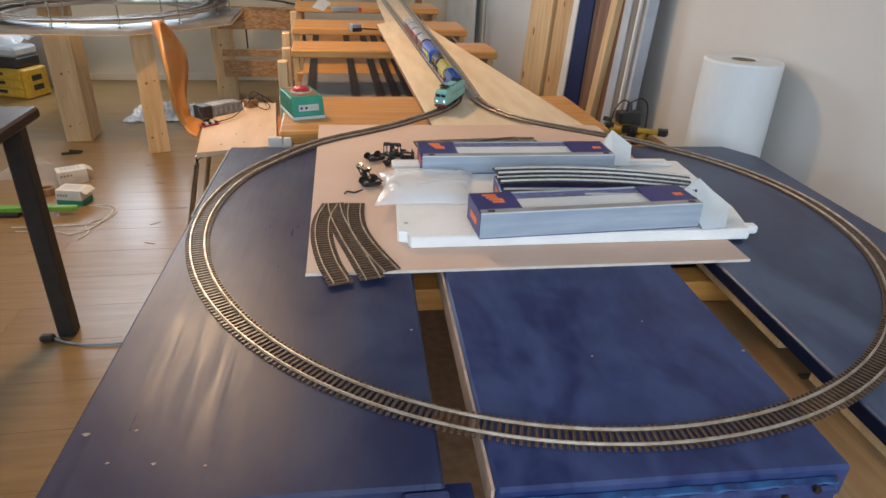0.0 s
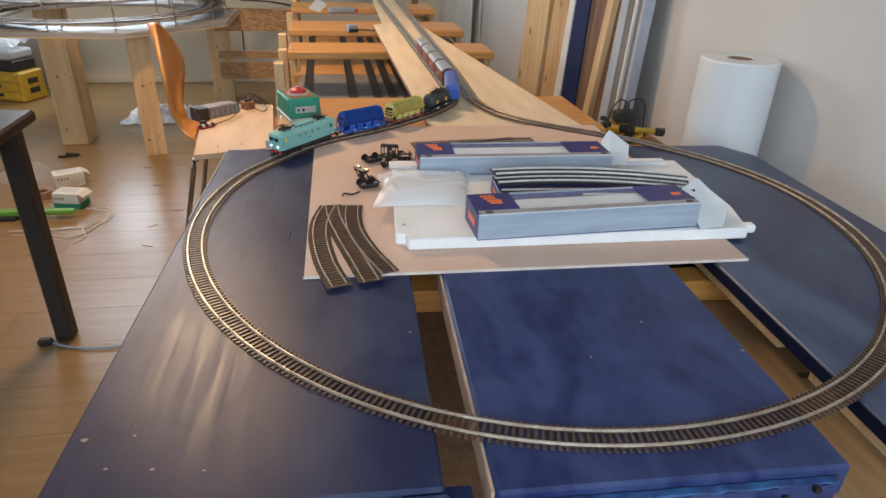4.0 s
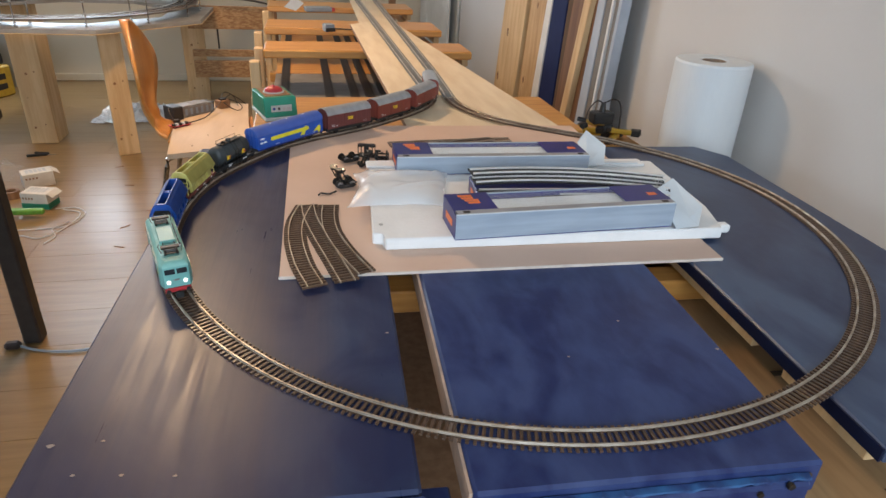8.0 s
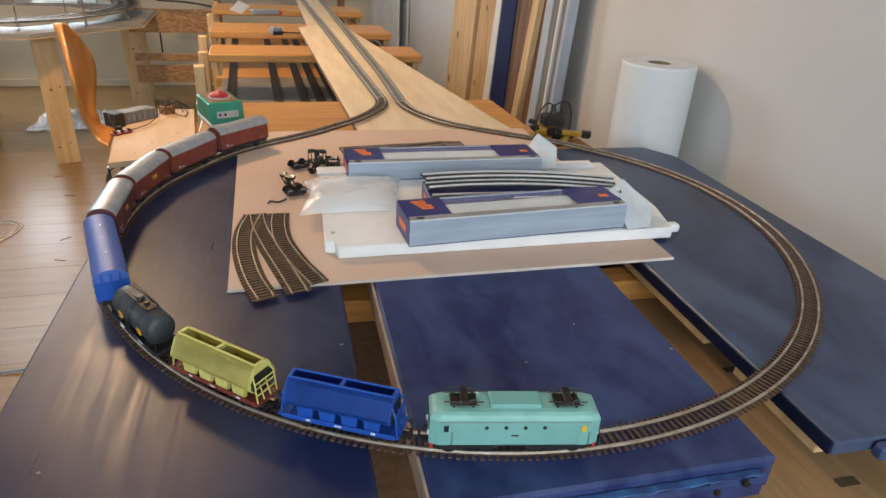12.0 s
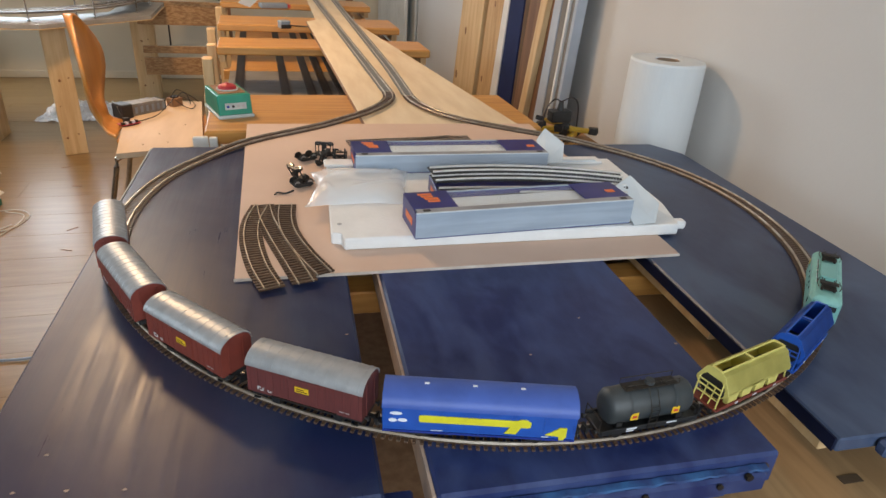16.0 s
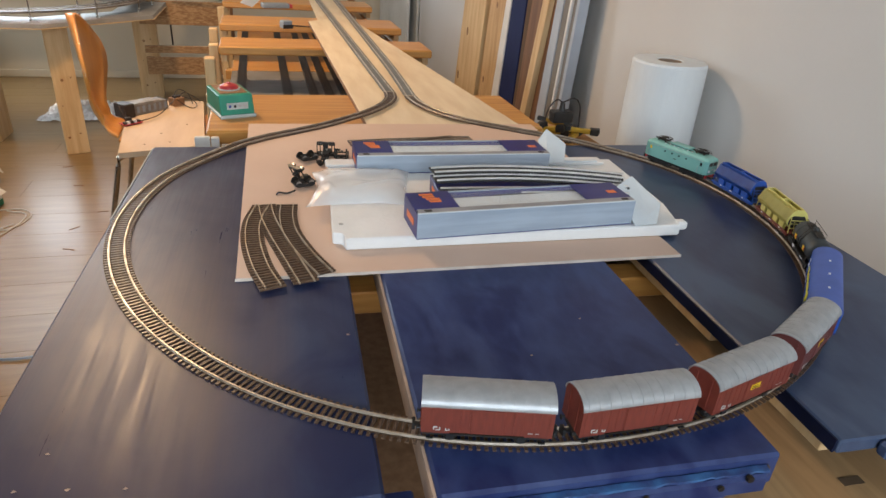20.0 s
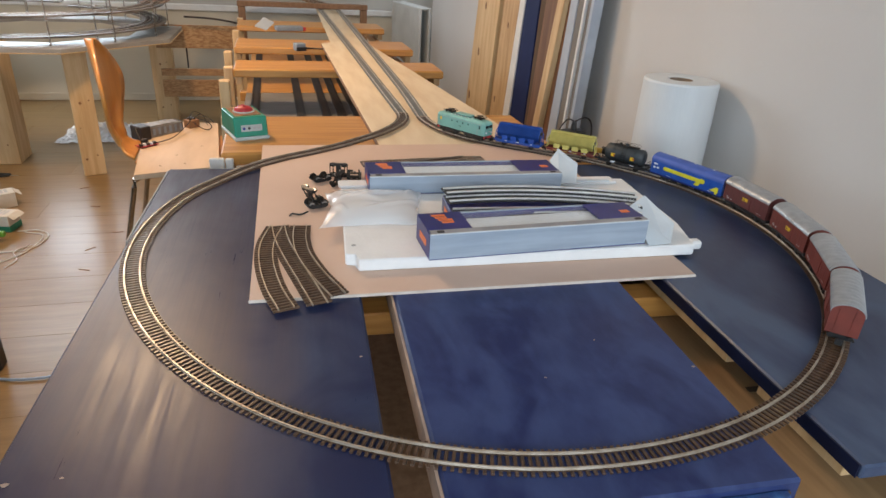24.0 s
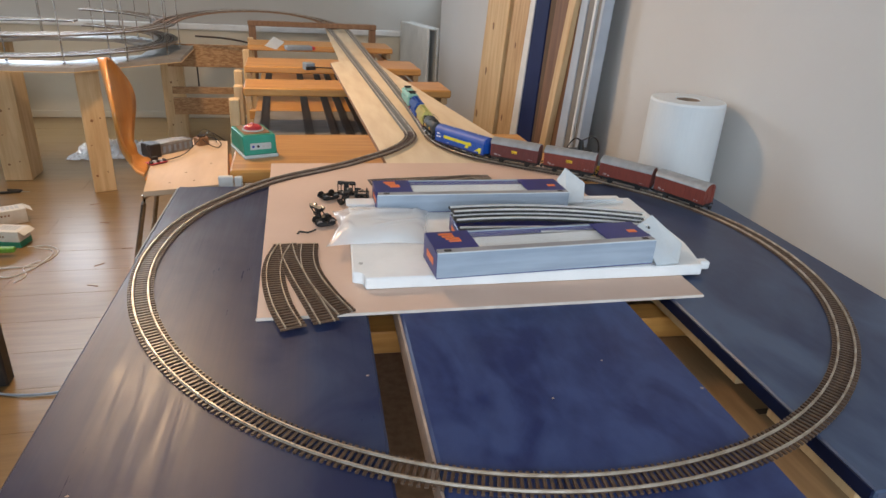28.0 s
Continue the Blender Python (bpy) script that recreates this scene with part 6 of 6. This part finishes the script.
def shell(rows, thickness):
    """A bent plywood shell through rows of (height, depth, half width), hollowed across."""
    bm = bmesh.new()
    ln = smooth_line(rows, 4)
    grid = []
    for p in ln:
        lift = min(1.0, max(0.0, (p.x - SEAT) / 0.06))
        grid.append([bm.verts.new((p.y + 0.03 * u * u * lift - 0.05 * u * p.z * lift, 1.40 + u * p.z, p.x)) for u in [-1 + i / 5 for i in range(11)]])
    for r0, r1 in zip(grid, grid[1:]):
        for i in range(10):
            bm.faces.new((r0[i], r0[i + 1], r1[i + 1], r1[i]))
    bmesh.ops.recalc_face_normals(bm, faces=bm.faces)
    bmesh.ops.solidify(bm, geom=list(bm.faces), thickness=thickness)
    return bm


part("backrest", shell(BACK, 0.009), "chair_wood", chair, smooth=True)
part("seat", prism([(-0.750, 1.30), (-0.70, 1.25), (-0.60, 1.215), (-0.42, 1.20), (-0.36, 1.23), (-0.345, 1.40), (-0.36, 1.57), (-0.42, 1.60), (-0.60, 1.585), (-0.70, 1.55), (-0.750, 1.50)], SEAT - 0.012, SEAT, "z", 0.003), "chair_wood", chair)
for pts in ([(-0.56, 1.30, SEAT - 0.020), (-0.715, 1.215, SEAT - 0.021), (-0.737, 1.205, SEAT - 0.032), (-0.742, 1.204, SEAT - 0.055), (-0.83, 1.20, FLOOR + 0.004)],
            [(-0.56, 1.46, SEAT - 0.020), (-0.725, 1.535, SEAT - 0.021), (-0.745, 1.548, SEAT - 0.032), (-0.750, 1.550, SEAT - 0.055), (-0.829, 1.55, FLOOR + 0.004)],
            [(-0.52, 1.30, SEAT - 0.020), (-0.42, 1.23, SEAT - 0.021), (-0.398, 1.22, SEAT - 0.045), (-0.33, 1.17, FLOOR + 0.004)],
            [(-0.52, 1.46, SEAT - 0.020), (-0.42, 1.57, SEAT - 0.021), (-0.398, 1.58, SEAT - 0.045), (-0.33, 1.63, FLOOR + 0.004)]):
    part("leg", tube(pts, 0.0085, 10), "chrome", chair, "chrome tube leg")
ebd = thing("electronics_board", ROOM @ pose(0, 0, 0), "bare plywood board with wired electronics, laid on the chair seat", "board")
part("board", prism([(-0.717, 1.11), (-0.478, 1.172), (-0.518, 1.712), (-0.780, 1.735)], -0.279, -0.262, "z", 0.001), "plywood_pink", ebd)
psu = thing("power_supply", ROOM @ pose(-0.731, 1.505, -0.262, 0, 0, 44), "silver metal power supply on the plywood board", "power supply")
part("case", box(0, 0.136, 0, 0.058, 0, 0.036, 0.002), "psu_grey", psu)
part("cover", box(0.004, 0.108, 0.002, 0.056, 0.0363, 0.040, 0.001), "psu_grey", psu)
part("fan_end", box(-0.042, -0.001, -0.014, 0.045, 0, 0.048, 0.003), "charcoal", psu)
part("end_plate", box(0.1365, 0.142, 0.004, 0.054, 0.002, 0.036, 0.001), "charcoal", psu)
for k in range(6):
    part("vent", box(0.014 + k * 0.022, 0.024 + k * 0.022, -0.0012, -0.0003, 0.008, 0.030), "cable_grey", psu)
pcb = thing("circuit_board", ROOM @ pose(-0.735, 1.402, -0.262, 0, 0, 42), "small red circuit board with terminals", "circuit board")
part("board", box(-0.02, 0.045, -0.018, 0.018, 0.004, 0.006), "red", pcb)
for k in range(5):
    part("terminal", box(-0.018 + k * 0.012, -0.010 + k * 0.012, -0.014, -0.002, 0.006, 0.014), "tray_white" if k % 2 else "charcoal", pcb)
part("heat_sink", box(0.0, 0.02, 0.003, 0.016, 0.006, 0.022, 0.001), "charcoal", pcb)
part("spacer", box(-0.016, 0.040, -0.014, 0.014, 0, 0.004), "charcoal", pcb)
for k, c in enumerate(([(-0.70, 1.425, -0.255), (-0.675, 1.44, -0.252), (-0.645, 1.49, -0.250), (-0.615, 1.585, -0.235), (-0.605, 1.615, -0.225)],
                       [(-0.60, 1.625, -0.235), (-0.57, 1.60, -0.250), (-0.545, 1.595, -0.257), (-0.535, 1.635, -0.255), (-0.555, 1.67, -0.245), (-0.59, 1.68, -0.235)],
                       [(-0.60, 1.63, -0.225), (-0.575, 1.66, -0.215), (-0.545, 1.67, -0.235), (-0.53, 1.70, -0.257)],
                       [(-0.615, 1.64, -0.225), (-0.60, 1.69, -0.212), (-0.57, 1.70, -0.230), (-0.552, 1.66, -0.257)],
                       [(-0.745, 1.42, -0.250), (-0.765, 1.46, -0.215), (-0.757, 1.49, -0.225)])):
    wr = thing("wire", ROOM @ pose(0, 0, 0), "thin dark hook-up wire on the board", "cable", "hook-up wires")
    part("wire", tube(smooth_line(c, 8), 0.0016, 6), "cable_dark", wr)
mod = thing("wooden_terminal", ROOM @ pose(-0.607, 1.655, -0.262, 0, 0, 40), "small brown wooden terminal block", "device")
part("block", box(-0.022, 0.022, -0.018, 0.018, 0, 0.030, 0.002), "brown_plank", mod)
part("clip", box(-0.012, 0.012, -0.010, 0.010, 0.0302, 0.036, 0.001), "charcoal", mod)
for x, y in ((-0.655, 1.19), (-0.585, 1.21), (-0.62, 1.30), (-0.55, 1.40)):
    part("hole", cylinder((x, y, -0.2622), (x, y, -0.2614), 0.003, n=10), "dark_gap", ebd)

# ---------------------------------------------------------------- dark desk by the window side
desk = thing("dark_desk", ROOM, "dark brown desk with a glossy top and square leg", "table")
part("desktop", box(-1.95, -1.035, -0.15, 0.885, -0.085, -0.055, 0.006), "desk_brown", desk)
for x, y in ((-1.09, 0.84), (-1.90, 0.84), (-1.09, -0.10), (-1.90, -0.10)):
    part("leg", box(x - 0.024, x + 0.024, y - 0.024, y + 0.024, FLOOR, -0.0852, 0.005), "charcoal", desk)
gcab = thing("grey_cable", ROOM, "grey cable with a plug lying by the desk leg", "cable")
part("plug", box(-1.155, -1.115, 0.79, 0.815, FLOOR, FLOOR + 0.022, 0.006), "cable_dark", gcab)
part("cable", tube(smooth_line([(-1.115, 0.80, FLOOR + 0.008), (-1.06, 0.775, FLOOR + 0.006), (-0.97, 0.76, FLOOR + 0.006), (-0.80, 0.77, FLOOR + 0.006), (-0.5, 0.72, FLOOR + 0.006)], 6), 0.0035, 8), "cable_grey", gcab)

# things on the floor
def lamp_box(x, y, yaw, w, d, h, label, green=True):
    t = thing("small_carton", ROOM @ pose(x, y, FLOOR, 0, 0, yaw), label, "carton", "small cartons")
    part("carton", box(0, w, 0, d, 0, h, 0.002), "carton_beige", t)
    if green:
        part("green_band", box(-0.0005, w + 0.0005, -0.0005, d + 0.0005, 0.002, h * 0.38), "green", t)
    for k in range(5):
        part("print_bar", box(w * 0.15 + k * w * 0.14, w * 0.15 + k * w * 0.14 + w * 0.10, d * 0.25, d * 0.8, h, h + 0.0006), "grey_card", t)
    for k in range(4):
        part("print_bar", box(w * 0.08 + k * w * 0.11, w * 0.08 + k * w * 0.11 + w * 0.06, -0.0012, -0.0005, h * 0.62, h * 0.74), "brown_plank", t)
    part("lid", flap_mesh(w, d, h), "carton_beige", t)
    return t


def flap_mesh(w, d, h):
    bm = box(0.0, w * 0.25, 0.002, d - 0.002, h, h + 0.001)
    bm.transform(Matrix.Translation((w, 0, h)) @ Matrix.Rotation(radians(35), 4, "Y") @ Matrix.Translation((0, 0, -h)))
    return bm


lamp_box(-1.456, 1.815, -12, 0.108, 0.080, 0.070, "white and green bulb carton, opened")
lamp_box(-1.52, 2.03, 28, 0.120, 0.075, 0.066, "white printed bulb carton, opened", False)
tape = thing("tape_roll", ROOM @ pose(-1.54, 1.945, FLOOR), "roll of brown tape lying flat", "tape")
bm = bmesh.new()
ring_pts = [(0, 0.032), (0.032, 0.032), (0.032, 0.020), (0, 0.020)]
rings = [[bm.verts.new((r * math.cos(2 * math.pi * i / 28), r * math.sin(2 * math.pi * i / 28), z)) for i in range(28)] for z, r in ring_pts]
for k in range(4):
    u, v = rings[k], rings[(k + 1) % 4]
    for i in range(28):
        bm.faces.new((u[i], u[(i + 1) % 28], v[(i + 1) % 28], v[i]))
part("tape", bm, "brown_plank", tape)
brush = thing("hand_brush", ROOM @ pose(-1.36, 1.715, FLOOR, 0, 0, 178), "green hand brush with dark bristles", "brush")
part("handle", prism([(-0.02, -0.012), (0.16, -0.016), (0.32, -0.020), (0.33, 0.0), (0.32, 0.020), (0.16, 0.016), (-0.02, 0.012)], 0.020, 0.040, "z", 0.004), "brush_green", brush, "lime-green plastic handle")
part("bristle_block", box(0.20, 0.33, -0.026, 0.026, 0.0, 0.0195, 0.004), "charcoal", brush)
wrap = thing("clear_wrapping", ROOM, "crumpled clear plastic wrapping lying on the floor", "packaging")
part("film", crumpled(-1.82, -1.60, 2.08, 2.30, FLOOR, FLOOR + 0.15, 12.4, 34, 30, 7.0), "film", wrap, smooth=True)
pen = thing("craft_knife", ROOM, "black craft knife on the floor", "knife")
part("handle", prism([(-1.665, 2.475), (-1.58, 2.495), (-1.578, 2.503), (-1.667, 2.487)], FLOOR, FLOOR + 0.012, "z", 0.002), "black_plastic", pen)
part("handle", prism([(-1.645, 2.520), (-1.575, 2.508), (-1.575, 2.517), (-1.645, 2.533)], FLOOR, FLOOR + 0.012, "z", 0.002), "black_plastic", pen)
part("blade", prism([(-1.577, 2.500), (-1.540, 2.503), (-1.577, 2.510)], FLOOR + 0.002, FLOOR + 0.004, "z"), "silver", pen)
for c in ([(-1.33, 1.80), (-1.25, 1.80), (-1.20, 1.73), (-1.24, 1.62), (-1.36, 1.60), (-1.55, 1.60)], [(-1.30, 1.79), (-1.22, 1.74), (-1.24, 1.60), (-1.30, 1.52), (-1.38, 1.55), (-1.52, 1.56)],
          [(-1.27, 1.47), (-1.25, 1.53), (-1.28, 1.60), (-1.24, 1.66)]):
    lead = thing("white_lead", ROOM, "thin cream-coloured lamp cord on the floor", "cable", "lamp cords")
    part("cord", tube(smooth_line([(x, y, FLOOR + 0.003) for x, y in c], 8), 0.0022, 6), "cable_white", lead)
sheet = thing("crumpled_film", ROOM, "crumpled clear plastic film on the floor", "plastic film")
part("film", crumpled(-1.52, -1.10, 3.05, 3.42, FLOOR, FLOOR + 0.10, 21.7, 46, 38, 26.0), "white_film", sheet, smooth=False)
for x, y, a in ((-1.39, 1.392, 10), (-1.02, 1.60, 40), (-1.0, 1.42, -20), (-1.2, 2.3, 20), (-0.95, 1.75, 5), (-1.1, 2.05, -10)):
    cr = thing("wood_splinter", ROOM @ pose(x, y, FLOOR, 0, 0, a), "tiny dark splinter on the floor", "debris", "splinters on the floor")
    part("splinter", box(-0.02, 0.02, -0.002, 0.002, 0, 0.002), "brown_plank", cr)

# stacked boxes in the far corner
drawer = thing("drawer_unit", ROOM @ pose(-2.425, 3.675, FLOOR, 0, 0, -22), "yellow plastic drawer unit on the floor", "drawer unit")
part("shell", box(-0.205, 0.205, 0, 0.20, 0.0, 0.19, 0.01), "yellow_plastic", drawer)
for z in (0.015, 0.072, 0.129):
    d = part("drawer", box(-0.185, 0.185, -0.008, -0.0005, z, z + 0.05, 0.004), "yellow_plastic", drawer)
    part("slot", box(-0.06, 0.06, -0.011, -0.0082, z + 0.02, z + 0.04), "charcoal", d)
for z in (0.05, 0.11):
    part("side_slot", box(0.2055, 0.208, 0.06, 0.14, z, z + 0.035), "charcoal", drawer)
case = thing("tool_case", ROOM @ pose(-2.435, 3.680, FLOOR + 0.1905, 0, 0, -20), "black and grey plastic case on the drawer unit", "case")
part("bottom", box(-0.18, 0.18, 0.0, 0.20, 0, 0.07, 0.01), "charcoal", case)
part("lid", box(-0.18, 0.18, 0.0, 0.20, 0.0705, 0.13, 0.014), "grey_card", case)
part("handle", tube([(-0.05, -0.004, 0.05), (-0.05, -0.03, 0.06), (0.05, -0.03, 0.06), (0.05, -0.004, 0.05)], 0.006, 8), "charcoal", case)
sack = thing("plastic_sack", ROOM @ pose(0, 0, 0), "clear plastic sack of packing material on the case", "plastic bag")
part("skin", crumpled(-2.66, -2.24, 3.62, 3.92, FLOOR + 0.3206, FLOOR + 0.58, 33.3, 24, 22, 7.0), "plastic_bag", sack, smooth=True)
slope = thing("grey_board", ROOM @ pose(0, 0, 0), "long grey board leaning in the far corner", "panel")
part("panel", prism([(-2.30, FLOOR), (-2.185, FLOOR), (-2.225, 0.30), (-2.345, 0.30)], 3.97, 4.0, "y", 0.002), "wall_grey", slope)

# ---------------------------------------------------------------- ceiling lamp
lamp = thing("pendant_lamp", ROOM @ pose(-0.88, 1.48, 1.35), "pendant lamp with a wide shade over the work place", "lamp")
bm = bmesh.new()
ring_pts = [(-0.06, 0.20), (0.0, 0.19), (0.10, 0.11), (0.15, 0.03), (0.153, 0.03), (0.105, 0.115), (0.003, 0.194), (-0.06, 0.204)]
rings = [[bm.verts.new((r * math.cos(2 * math.pi * i / 32), r * math.sin(2 * math.pi * i / 32), z)) for i in range(32)] for z, r in ring_pts]
for k in range(8):
    u, v = rings[k], rings[(k + 1) % 8]
    for i in range(32):
        bm.faces.new((u[i], u[(i + 1) % 32], v[(i + 1) % 32], v[i]))
part("shade", bm, "white_paint", lamp)
part("socket", cylinder((0, 0, 0.09), (0, 0, 0.155), 0.022, n=16), "charcoal", lamp)
part("cord", cylinder((0, 0, 0.153), (0, 0, CEIL - 1.35), 0.004, n=8), "charcoal", lamp)

# ---------------------------------------------------------------- floor boards
def floor_boards():
    w, L = 0.19, 1.28
    me = mesh_of("floor_board", box(-L / 2 + 0.0002, L / 2 - 0.0002, -w / 2 + 0.0002, w / 2 - 0.0002, -0.012, 0.0, 0.0006), "laminate")
    r = random.Random(3)
    y = WALL_S + w / 2
    k = 0
    while y < WALL_N - w / 2 + 0.17:
        x = WALL_L - (k * 0.43) % L
        side = WALL_R if y < PILLAR else NICHE
        while x < side:
            x0, x1 = max(x, WALL_L), min(x + L, side)
            if x1 - x0 > 0.02:
                m = pose((x0 + x1) / 2, y, FLOOR, 0, 0, 180 * r.randint(0, 1))
                piece("floor_board", me, floor_ob, m @ Matrix.Diagonal(((x1 - x0) / L, 1, 1, 1)))
            x += L
        y += w
        k += 1


floor_boards()
motions()
